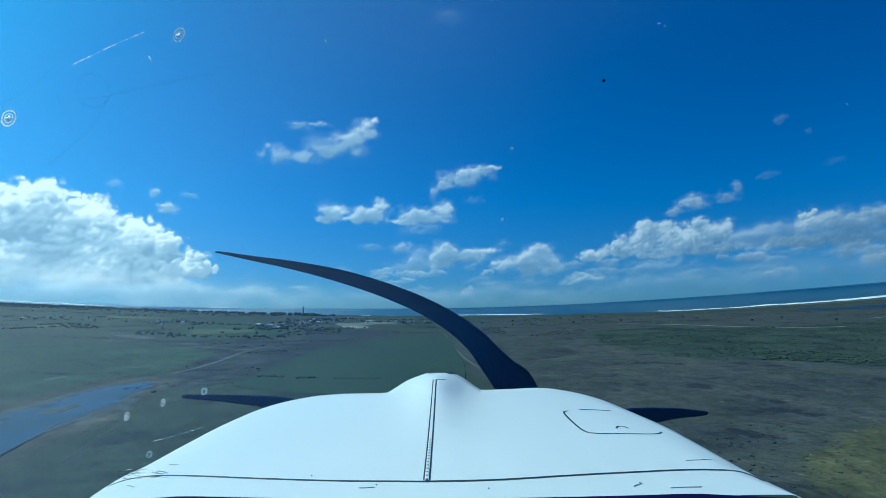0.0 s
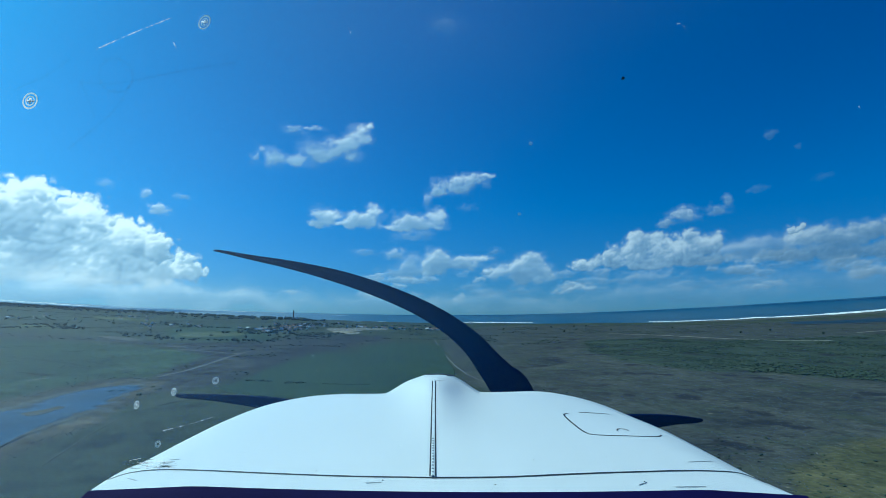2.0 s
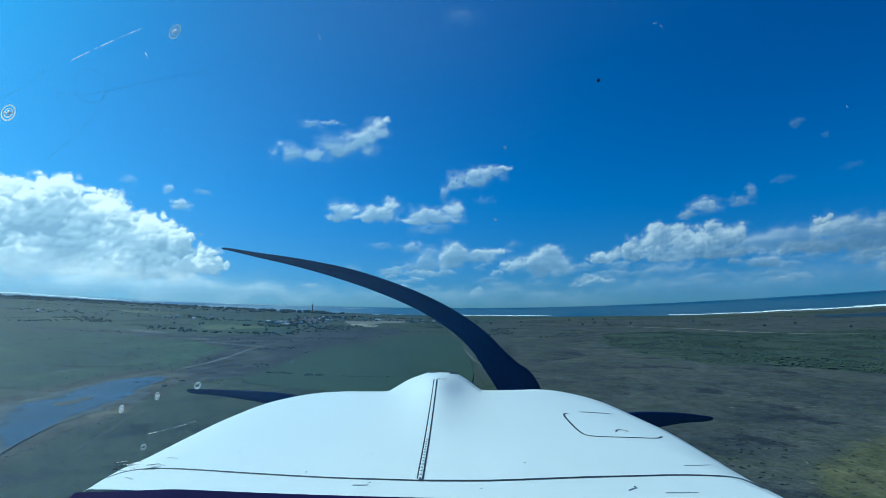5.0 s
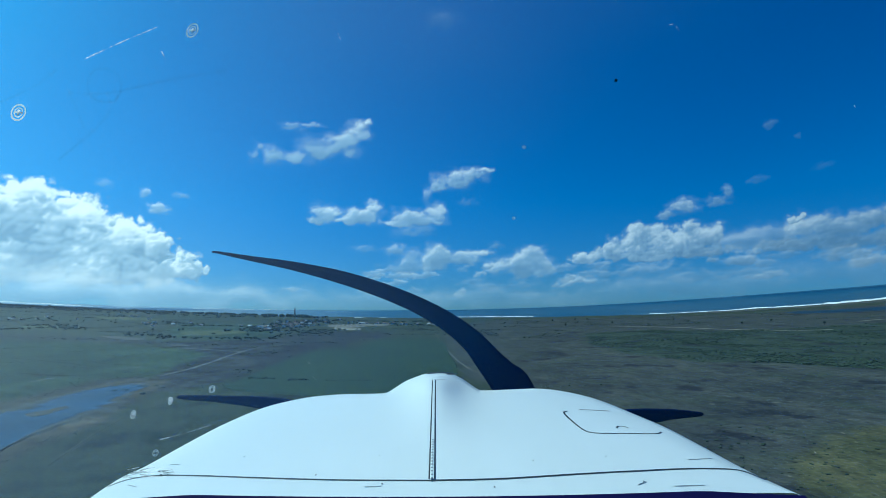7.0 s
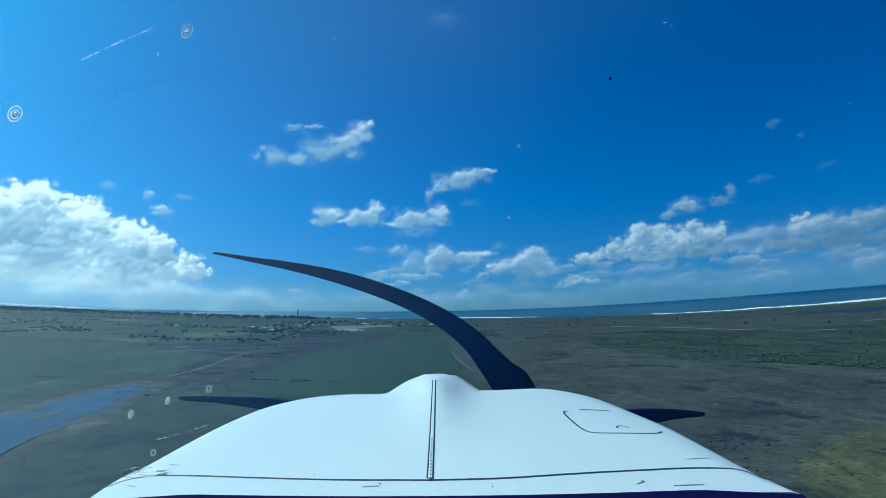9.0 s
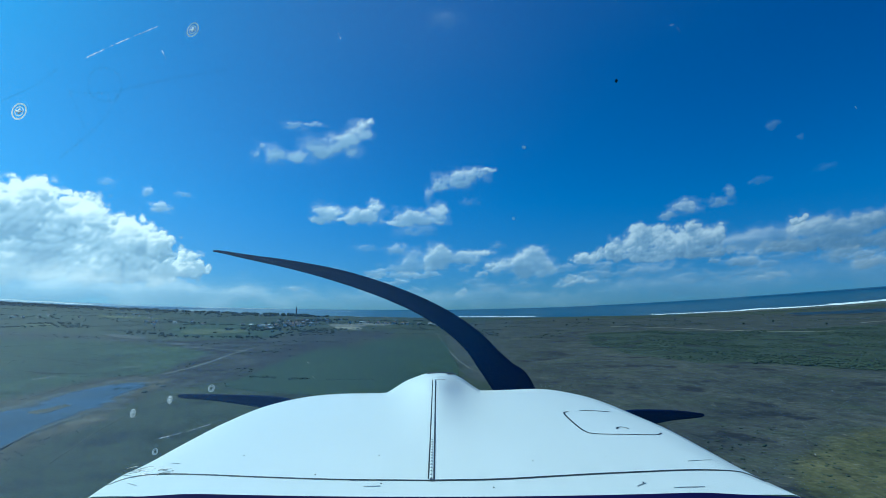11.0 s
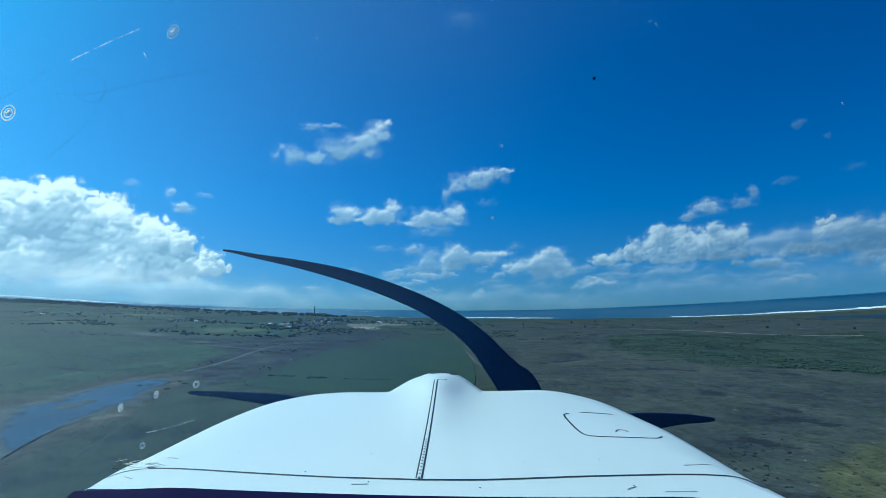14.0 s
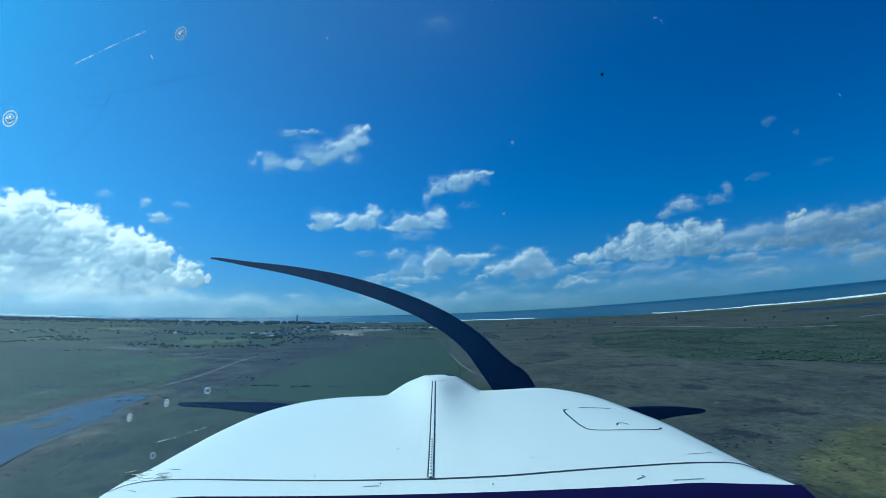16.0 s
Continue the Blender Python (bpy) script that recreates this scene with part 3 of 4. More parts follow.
    ob = from_arrays(name, np.concatenate(verts).tolist(), np.concatenate(faces).tolist(), mat)
    return tagged(ob, label, category, kind="stuff")


def scatter(poly, count, low, high, rng, gather=0.02, level=0.0):
    """Places inside an outline, gathered in drifts."""
    xs, ys = [p[0] for p in poly], [p[1] for p in poly]
    out = []
    for _ in range(30):
        y = np.exp(rng.uniform(math.log(max(min(ys), 120)), math.log(max(ys)), count))
        x = rng.uniform(min(xs), max(xs), count)
        good = inside(np.stack([x, y], -1), poly) > 0.5
        out += [(a, b, rng.uniform(low, high)) for a, b in zip(x[good], y[good]) if noise.noise(Vector((a * gather, b * gather, 7))) >= level]
        if len(out) >= count:
            break
    return out[:count]


rng = np.random.default_rng(4)
clumps("gorse_scrub", scatter(SCRUB, 7000, 0.4, 1.3, rng, 0.018, 0.0) + scatter(SCRUB, 1900, 0.9, 2.3, rng, 0.012, 0.16), BUSH, "low dark green gorse and thorn scrub on the heath", "bushes", rng, 0.6)
clumps("heather_tufts", scatter(HEATH, 3200, 0.25, 0.8, rng, 0.015, 0.10), BUSH, "scattered dark heather tufts on brown heath", "heather", rng, 0.45)
MARSH = [(-637, 635), (-465, 700), (-187, 541), (6, 448), (17, 295), (-27, 272), (-73, 284), (-94, 218), (-93, 144), (-126, 129)]
clumps("grass_tussocks", [q for q in scatter(MARSH, 2600, 0.25, 0.8, rng, 0.02, 0.0) if q[1] > 290], BUSH, "small dark grass tussocks dotted over the marsh", "grass", rng, 0.5)
clumps("rush_tufts", scatter(HEATH_LEFT, 250, 0.8, 2.2, rng, 0.02, 0.1), BUSH, "dark rush tufts beside the dirt tracks", "rushes", rng, 0.5)


def along(line, step, low, high, rng, spread):
    out = []
    for q in spline(line, 30):
        if rng.random() < step:
            out.append((q[0] + rng.normal(0, spread), q[1] + rng.normal(0, spread), rng.uniform(low, high)))
    return out


for k, (line, low, high, spread) in enumerate([
        ([(-130, 343), (-113, 339)], 1.2, 2.2, 0.8), ([(-100, 333), (-90, 332)], 1.2, 2.2, 0.8), ([(-75, 328), (-45, 325)], 0.8, 1.5, 0.6),
        ([(x, y + 3) for x, y in SHELF[1:8]], 0.2, 0.5, 2.6), ([(x + 3, y) for x, y in SHELF[6:]], 0.15, 0.4, 2.2)]):
    clumps("rush_bank", along(line, 1.0, low, high, rng, spread), BUSH, "dark rushes along the water and ditch banks", "rushes", rng, 0.6)

FLATS = [(-319, 1410), (28, 1691), (386, 1486), (900, 1500), (1300, 1450), (985, 1021), (584, 1003), (324, 944), (174, 720), (42, 696), (-77, 788)]
clumps("gorse_specks", scatter(FLATS, 1700, 0.6, 2.4, rng, 0.010, 0.08), BUSH, "scattered dark gorse on the far coastal flats", "bushes", rng, 0.6)
FARMLAND = [(-2705, 2700), (-2003, 2771), (-1385, 2510), (-821, 2154), (-400, 1700), (-189, 1137), (-339, 975), (-540, 944), (-891, 978), (-1021, 938)]
clumps("hedgerow_trees", scatter(FARMLAND, 6000, 0.4, 1.5, rng, 0.006, 0.12), LEAF, "dark hedgerow trees scattered over far meadows", "trees", rng, 0.6)
for line in ([(-2145, 2401), (-1740, 2300), (-1287, 2116)], [(-1304, 1806), (-1224, 2131), (-871, 1991)], [(-919, 1032), (-884, 1121), (-770, 1069)], [(-564, 912), (-406, 787), (-263, 759)], [(-364, 1731), (-147, 1518), (26, 1522)], [(-988, 1200), (-965, 1259), (-819, 1118)], [(-862, 1564), (-677, 1340)], [(-641, 1268), (-487, 1209), (-347, 1003)]):
    clumps("hedgerow", along(line, 1.0, 1.8, 5.0, rng, 12), LEAF, "dark hedgerow between far meadows", "hedge", rng, 0.8)
for k, (strip, tone) in enumerate((([(-1615, 1901), (-1283, 1772), (-1157, 1624), (-1391, 1661)], 0), ([(-1360, 1972), (-1005, 1781), (-958, 1664), (-1180, 1740)], 1), ([(-651, 1345), (-507, 1411), (-398, 1182), (-488, 1086)], 0), ([(-505, 976), (-429, 1031), (-362, 921), (-418, 845)], 1),
                                   ([(-1012, 1227), (-853, 1180), (-789, 1076), (-916, 1095)], 1), ([(-2220, 2416), (-2018, 2438), (-1899, 2295), (-2045, 2226)], 0), ([(-1282, 2316), (-1036, 2187), (-976, 2014), (-1140, 2062)], 0), ([(-288, 1291), (-217, 1309), (-180, 1164), (-237, 1121)], 2), ([(-224, 1350), (-145, 1325), (-132, 1213), (-198, 1232)], 2))):
    sheet("field", strip, 0.4, (FIELD, PASTURE, DUST)[tone], ("dark green far field", "pale yellow-green far pasture", "bare tan ploughed plot")[tone], "field", 0.05, 4, 20 + k)
clumps("far_wood", along([(-3074, 3191), (-2825, 3158), (-2438, 3125), (-1992, 2991), (-1572, 2849), (-1076, 2593), (-535, 2092)], 1.0, 10, 17, rng, 25) + along([(-3074, 3191), (-2825, 3158), (-2438, 3125), (-1992, 2991), (-1572, 2849), (-1076, 2593), (-535, 2092)], 1.0, 8, 15, rng, 60), LEAF, "dark strip of distant woodland before the estuary", "wood", rng, 0.7)
clumps("far_wood", along([(-2605, 2913), (-2003, 2771), (-1385, 2510), (-821, 2154)], 1.0, 6, 11, rng, 45), LEAF, "dark broken woodland behind the far meadows", "wood", rng, 0.7)
clumps("copse", along([(-252, 838), (-250, 977), (-212, 1009)], 1.0, 2.0, 4.5, rng, 26) + along([(-252, 838), (-250, 977), (-212, 1009)], 1.0, 2.0, 4.0, rng, 34), LEAF, "low dark thicket before the village", "wood", rng, 0.6)
clumps("town_trees", along([(-344, 962), (-379, 1213), (-427, 1534), (-371, 1673)], 1.0, 3, 6.5, rng, 36) + along([(-344, 962), (-379, 1213), (-427, 1534), (-371, 1673)], 1.0, 2.5, 6, rng, 50) + along([(-389, 1521), (-209, 1365), (-65, 1262), (21, 1218)], 0.8, 2.0, 4.5, rng, 20) + along([(-1528, 1735), (-1124, 1558), (-694, 1343)], 0.7, 2.5, 6, rng, 50), LEAF,
       "dark trees among the houses of a village", "trees", rng, 0.8)


def make_tree():
    tree = new("tree")
    bm = bmesh.new()
    bmesh.ops.create_cone(bm, cap_ends=True, segments=7, radius1=0.28, radius2=0.12, depth=3.4, matrix=Matrix.Translation((0, 0, 1.7)))
    for k in range(4):
        m = Matrix.Translation((0, 0, 2.6 + 0.2 * k)) @ pose(0, 0, 0, 42, 0, 90 * k + 20) @ Matrix.Translation((0, 0, 0.9))
        bmesh.ops.create_cone(bm, cap_ends=True, segments=5, radius1=0.11, radius2=0.04, depth=2.0, matrix=m)
    part("trunk", bm, BARK, tree)
    r = np.random.default_rng(8)
    verts, faces, n = [], [], 0
    for k in range(46):
        d = r.normal(0, 1, 3)
        d *= r.uniform(0.5, 1.0) / np.linalg.norm(d)
        s = r.uniform(0.45, 0.95)
        verts.append(BALL_V * r.uniform(0.6, 1.3, (len(BALL_V), 1)) * s + d * (2.3, 2.1, 1.7) + (0, 0, 4.4))
        faces.append(BALL_F + n)
        n += len(BALL_V)
    crown = from_arrays("crown", np.concatenate(verts).tolist(), np.concatenate(faces).tolist(), LEAF)
    crown.parent = tree
    return tagged(tree, "lone dark green tree on the heath", "tree", "lone trees")


first = None
for x, y in [(381, 1103), (263, 1047), (369, 1361), (408, 1382), (296, 1318), (23, 1190), (75, 1106), (-579, 1003), (-1028, 1496), (-1009, 1548), (-1262, 1651), (-1279, 1534), (-1840, 2230), (-1883, 2177), (-99, 1140), (-110, 1205), (-310, 803), (-512, 977), (-516, 998), (-842, 1007), (-24, 1280), (48, 1250), (562, 1196), (571, 940), (670, 865), (675, 1011), (155, 1199)]:
    m = pose(x, y, height(x, y) - 0.2, 0, 0, rng.uniform(0, 360))
    if first is None:
        first = make_tree()
        first.matrix_basis = m
    else:
        copy_thing(first, m)


# ---- village and lighthouse ----
def make_house(w, d, h, roof, label):
    house = new("house")
    bm = bmesh.new()
    bmesh.ops.create_cube(bm, size=1, matrix=Matrix.Translation((0, 0, h / 2)) @ Matrix.Diagonal((w, d, h, 1)))
    part("wall", bm, WALL, house, smooth=False)
    bm = bmesh.new()
    e, top = 0.35, h + d * 0.42
    vs = [bm.verts.new(p) for p in ((-w / 2 - e, -d / 2 - e, h - 0.1), (w / 2 + e, -d / 2 - e, h - 0.1), (w / 2 + e, d / 2 + e, h - 0.1), (-w / 2 - e, d / 2 + e, h - 0.1),
                                    (-w / 2 - e, 0, top), (w / 2 + e, 0, top))]
    for f in ((0, 1, 5, 4), (2, 3, 4, 5), (1, 2, 5), (3, 0, 4), (3, 2, 1, 0)):
        bm.faces.new([vs[i] for i in f])
    r = part("roof", bm, roof, house, smooth=False)
    bm = bmesh.new()
    bmesh.ops.create_cube(bm, size=1, matrix=Matrix.Translation((w * 0.3, 0, top + 0.2)) @ Matrix.Diagonal((0.6, 0.9, 1.4, 1)))
    part("chimney", bm, TILE, r, smooth=False)
    for sx in (-0.28, 0.05, 0.3):
        for side in (-1, 1):
            bm = bmesh.new()
            bmesh.ops.create_cube(bm, size=1, matrix=Matrix.Translation((w * sx, side * d / 2, h * 0.55)) @ Matrix.Diagonal((1.1, 0.08, 1.3, 1)))
            part("window", bm, SLATE, house, smooth=False)
    return tagged(house, label, "house", "village houses")


kinds = [make_house(7.5, 5.2, 2.7, TILE, "pale plastered house with a red-brown tiled roof"), make_house(6.5, 5.2, 4.2, TILE, "pale two-storey house with a red-brown tiled roof"),
         make_house(9, 5.5, 2.8, SHEET, "long low pale building with a pale metal roof")]
spots = []
for line, count, spread in (([(-400, 1150), (-379, 1313), (-427, 1534), (-371, 1673)], 52, 34), ([(-389, 1521), (-209, 1365), (-65, 1262), (21, 1218)], 26, 12), ([(-1528, 1735), (-1124, 1558), (-694, 1343)], 14, 50),
                            ([(-1328, 2104), (-958, 1669)], 8, 40), ([(-641, 1268), (-487, 1209), (-347, 1003)], 5, 12)):
    pts = spline(line, 20)
    for _ in range(count):
        q = pts[rng.integers(len(pts))]
        spots.append((q[0] + rng.normal(0, spread), q[1] + rng.normal(0, spread)))
for k, (x, y) in enumerate(spots):
    m = pose(x, y, height(x, y) - 0.3, 0, 0, rng.choice([0, 20, 75, 90, 160]) + rng.uniform(-8, 8))
    if k < 3:
        kinds[k].matrix_basis = m
    else:
        copy_thing(kinds[rng.integers(3)], m)


def make_lighthouse(x, y):
    tower = new("lighthouse")
    tower.location = (x, y, height(x, y) - 0.3)
    bm = bmesh.new()
    bmesh.ops.create_cone(bm, cap_ends=True, segments=24, radius1=3.2, radius2=2.4, depth=36, matrix=Matrix.Translation((0, 0, 18)))
    bmesh.ops.create_cone(bm, cap_ends=True, segments=24, radius1=4.6, radius2=3.8, depth=4, matrix=Matrix.Translation((0, 0, 2)))
    part("shaft", bm, BRICK, tower)
    bm = bmesh.new()
    bmesh.ops.create_cone(bm, cap_ends=True, segments=24, radius1=2.5, radius2=3.4, depth=1.6, matrix=Matrix.Translation((0, 0, 36.8)))
    part("gallery", bm, BRICK, tower)
    bm = bmesh.new()
    bmesh.ops.create_cone(bm, cap_ends=True, segments=16, radius1=1.6, radius2=1.6, depth=3.4, matrix=Matrix.Translation((0, 0, 39.2)))
    part("lantern", bm, SLATE, tower)
    bm = bmesh.new()
    bmesh.ops.create_cone(bm, cap_ends=True, segments=16, radius1=1.9, radius2=0.2, depth=2.0, matrix=Matrix.Translation((0, 0, 41.9)))
    part("dome", bm, SLATE, tower)
    return tagged(tower, "tall dark lighthouse beyond the village", "lighthouse")


make_lighthouse(-683, 2329)


# ---- clouds ----
def value_noise(a, e, seed):
    """Smooth random values from -1 to 1 over two arrays of coordinates."""
    r = np.random.default_rng(seed).uniform(-1, 1, (64, 64))
    i, j = np.floor(a).astype(int), np.floor(e).astype(int)
    u, w = a - i, e - j
    u, w = u * u * u * (u * (6 * u - 15) + 10), w * w * w * (w * (6 * w - 15) + 10)
    i, j, i1, j1 = i % 64, j % 64, (i + 1) % 64, (j + 1) % 64
    return (r[i, j] * (1 - u) + r[i1, j] * u) * (1 - w) + (r[i, j1] * (1 - u) + r[i1, j1] * u) * w


def fractal(a, e, seed, octaves=5, puffy=False):
    total, size = np.zeros_like(a), 1.0
    for k in range(octaves):
        q = value_noise(a * 2 ** k + 7.3 * k, e * 2 ** k + 3.1 * k, seed + k)
        total += size * (np.abs(q) * 2 - 0.75 if puffy else q)
        size *= 0.48
    return total


def make_cloud(puffs, thick, soft, label):
    """A far cumulus. puffs: bearing, elevation, half-width and half-height of each billow, in degrees. soft: how far its rim thins out."""
    p = np.array(puffs)
    seed = int(abs(p[0, 0] * 100) + abs(p[0, 1] * 10)) % 997 + len(puffs)
    cell = float(np.percentile(p[:, 3], 80))
    if soft < 0.4:
        cell = min(cell, 1.35)
    a0, a1 = (p[:, 0] - p[:, 2] * 1.6).min(), (p[:, 0] + p[:, 2] * 1.6).max()
    e0, e1 = (p[:, 1] - p[:, 3] * 1.5).min(), (p[:, 1] + p[:, 3] * 1.7).max()
    step = min(0.14, max(0.045, cell / 13))
    na, ne = int((a1 - a0) / step) + 2, int((e1 - e0) / step) + 2
    a, e = np.meshgrid(np.linspace(a0, a1, na), np.linspace(e0, e1, ne), indexing="ij")
    # the billows, pushed about by turbulence
    bend = 0.30 * cell
    aw = a + bend * fractal(a / cell * 0.8, e / cell * 0.8, seed + 40, 3)
    ew = e + bend * 0.8 * fractal(a / cell * 0.8 + 20, e / cell * 0.8, seed + 60, 3)
    body = np.full_like(a, -1.0)
    for pa, pe, ra, re in puffs:
        dy = (ew - pe) / re
        k = 1 - np.sqrt(((aw - pa) / ra) ** 2 + np.where(dy < 0, dy * 1.25, dy) ** 2)
        body = np.maximum(body, k) + 0.25 * np.clip(np.minimum(body, k) + 0.3, 0, 1)
    crisp = 1 - min(1, soft)
    fine = 5 if soft < 0.83 else 3
    puff = fractal(a / cell * 1.5, e / cell * 1.5, seed, fine, True)
    wisp = fractal((a + 0.6 * e) / cell * 0.8, (e - 0.3 * a) / cell * 1.5, seed + 80, fine)
    body = body + 0.34 * crisp * puff + (0.06 + 0.26 * soft if soft < 0.9 else 0.10) * wisp
    rim = np.minimum(np.minimum(a - a0, a1 - a) / (0.10 * (a1 - a0)), np.minimum(e - e0, e1 - e) / (0.10 * (e1 - e0)))
    body = body - (1 - np.clip(rim, 0, 1)) * 1.2
    # painted light: upper left sides brightened, the depths dimmed; bases stay grey
    dens = np.clip(body, 0, 1)
    lit, reach = np.zeros_like(a), max(2, int((1.0 if soft < 0.4 else 0.5) * cell / step))
    for k in range(1, 9):
        di, dj = int(round(-0.45 * k * reach / 5)), int(round(k * reach / 4))
        ii = np.clip(np.arange(na) + di, 0, na - 1)
        jj = np.clip(np.arange(ne) + dj, 0, ne - 1)
        lit += dens[np.ix_(ii, jj)] * (1 - k / 10)
    lit = np.exp(-(0.24 if soft < 0.3 else 0.34) * lit)
    relief = np.gradient(puff * 0.5 + np.sqrt(dens) * 0.6, step / cell, axis=0) * 0.5 - np.gradient(puff * 0.5 + np.sqrt(dens) * 0.6, step / cell, axis=1)
    rise = np.clip((e - p[:, 1].min()) / max(0.5, p[:, 1].max() - p[:, 1].min()), 0, 1)
    lit = -0.04 + 0.76 * lit + 0.07 * crisp * np.clip(relief, -2, 2) + 0.26 * rise + 0.12 * fractal(a / cell * 0.6, e / cell * 0.9, seed + 90, 4) + 0.15 * fractal(a / cell * 0.28, e / cell * 0.5, seed + 110, 3)
    if soft < 0.4:
        # heads with sunlit tops painted in, the lower ones before the upper ones
        pick = np.random.default_rng(seed + 5)
        bank = soft < 0.3
        where = np.argwhere(body > 0.12)
        where = where[pick.integers(0, len(where), 150 if bank else 60)]
        where = where[np.argsort(-where[:, 1])]
        bill, edge = np.zeros_like(a), 0.22 * fractal(a / cell * 1.8, e / cell * 1.8, seed + 130, 4)
        for u, w in where:
            size = pick.uniform(0.6, 1.9) if bank else pick.uniform(0.40, 0.95)
            x, y = (aw - aw[u, w]) / (size * 1.25), (ew - ew[u, w]) / size
            m = np.clip((1 - np.hypot(x, y) + edge) * np.where(y > 0, 3.5, 1.6), 0, 1)
            m = m * m * (3 - 2 * m)
            bill = bill * (1 - m) + m * (0.48 * y - 0.24 * x + pick.uniform(-0.16, 0.16))
        lit = lit + (0.80 if bank else 0.45) * bill - (0.16 if bank else 0.04) + 0.04 * rise
    shell = (4380 if soft > 0.85 else 4600) - 140 * dens
    ar, er = np.radians(a), np.radians(e)
    mid = np.array((math.sin(radians((a0 + a1) / 2)), math.cos(radians((a0 + a1) / 2)), math.tan(radians((e0 + e1) / 2)))) * 4500 + (0, 0, EYE)
    v = np.stack([shell * np.cos(er) * np.sin(ar), shell * np.cos(er) * np.cos(ar), shell * np.sin(er) + EYE], -1).reshape(-1, 3) - mid
    i, j = np.meshgrid(np.arange(na - 1), np.arange(ne - 1), indexing="ij")
    full = body / (0.10 + 1.1 * soft)
    full = np.maximum(np.maximum(full[:-1, :-1], full[1:, :-1]), np.maximum(full[:-1, 1:], full[1:, 1:])) > -0.65
    q = (i * ne + j)[full]
    ob = from_arrays("cloud", v.tolist(), np.stack([q, q + ne, q + ne + 1, q + 1], -1).tolist(), VAPOUR, True)
    ob.location = mid
    for name, value in (("billow", body / (0.10 + 1.1 * soft)), ("lit", lit), ("thick", np.full_like(body, thick)), ("bright", np.clip(0.86 - 0.007 * a, 0.55, 1.12)), ("cool", np.clip((a + 12) / 40, 0, 1))):
        at = ob.data.attributes.new(name, "FLOAT", "POINT")
        at.data.foreach_set("value", value.ravel().astype(np.float32))
    return tagged(ob, label, "cloud", "clouds", "structure")


WHITE, WISP, GREY = "small bright white cumulus cloud", "thin white wisp of cloud", "hazy pale band of low cloud"
BANK, LONG = "large bank of bright billowing cumulus cloud", "long bank of grey and white cumulus"
make_cloud([(-41.0, 7.2, 6.0, 3.2), (-33.5, 5.0, 5.0, 2.6), (-46.67, 7.28, 2.83, 3.62), (-44.43, 8.22, 2.73, 2.92), (-42.35, 9.08, 2.56, 2.43), (-40.09, 9.53, 2.04, 2.31), (-37.56, 8.02, 2.51, 2.61), (-35.91, 9.22, 1.84, 1.60), (-38.69, 5.97, 4.04, 2.83), (-34.83, 7.26, 2.60, 2.16), (-32.52, 7.29, 1.98, 1.78), (-33.91, 5.13, 3.64, 2.18), (-29.90, 6.28, 1.59, 1.60), (-30.57, 4.39, 2.93, 1.98), (-27.02, 4.51, 1.68, 1.52), (-27.92, 3.57, 2.98, 1.16), (-25.30, 3.71, 0.86, 0.95), (-39.76, 3.88, 5.07, 2.12), (-33.82, 3.22, 6.36, 1.31), (-44.87, 4.65, 4.32, 3.26)], 1.0, 0.27, BANK)
make_cloud([(-47.0, 1.9, 12.0, 3.0), (-38.0, 1.7, 11.0, 2.7), (-30.0, 1.4, 9.0, 2.3), (-22.0, 0.9, 8.0, 1.7)], 0.62, 0.95, GREY)
make_cloud([(-30.00, 10.05, 1.10, 0.57)], 0.68, 0.6, WISP)
make_cloud([(-31.26, 11.41, 0.44, 0.62)], 0.45, 0.72, WISP)
make_cloud([(-28.06, 11.47, 0.73, 0.40)], 0.36, 0.84, WISP)
make_cloud([(-34.70, 11.88, 0.64, 0.59)], 0.27, 0.85, WISP)
make_cloud([(-18.98, 16.29, 1.45, 1.15), (-16.71, 16.44, 1.37, 0.74), (-14.20, 17.20, 2.29, 1.48), (-11.82, 17.99, 2.47, 1.55), (-10.26, 18.92, 1.71, 1.24), (-8.67, 19.30, 1.16, 0.95), (-9.20, 20.45, 1.25, 0.85), (-8.35, 20.85, 0.60, 0.45)], 0.76, 0.82, WHITE)
make_cloud([(-20.96, 16.44, 0.65, 1.08), (-20.32, 17.33, 0.60, 0.48)], 0.36, 0.85, WISP)
make_cloud([(-17.07, 19.81, 1.50, 0.54), (-14.87, 20.15, 1.53, 0.30)], 0.38, 0.85, WISP)
make_cloud([(-13.07, 10.57, 1.71, 1.21), (-14.07, 9.79, 1.13, 0.45)], 0.78, 0.62, WHITE)
make_cloud([(-9.34, 10.31, 2.60, 1.10), (-7.77, 11.29, 1.18, 0.97), (-10.77, 9.84, 1.67, 0.52)], 0.78, 0.62, WHITE)
make_cloud([(-3.09, 10.11, 2.79, 1.24), (-0.41, 10.79, 1.34, 1.11), (-5.41, 9.54, 1.72, 0.52), (-1.96, 9.64, 2.66, 0.79)], 0.74, 0.69, WHITE)
make_cloud([(-3.97, 8.48, 1.72, 0.79), (-2.44, 8.59, 1.73, 0.66)], 0.32, 0.85, WISP)
make_cloud([(-0.01, 13.91, 1.34, 0.84), (1.89, 14.45, 2.29, 1.23), (3.92, 15.03, 1.74, 0.83), (5.55, 15.54, 1.20, 0.26)], 0.74, 0.69, WHITE)
make_cloud([(-1.58, 12.64, 0.60, 1.17)], 0.36, 0.85, WISP)
make_cloud([(3.30, 11.87, 1.07, 0.52)], 0.2, 0.85, WISP)
make_cloud([(5.51, 14.39, 0.60, 0.58)], 0.2, 0.85, WISP)
make_cloud([(-5.18, 6.39, 1.58, 0.72)], 0.5, 0.72, WISP)
make_cloud([(-8.70, 6.48, 1.68, 0.46)], 0.27, 0.85, WISP)
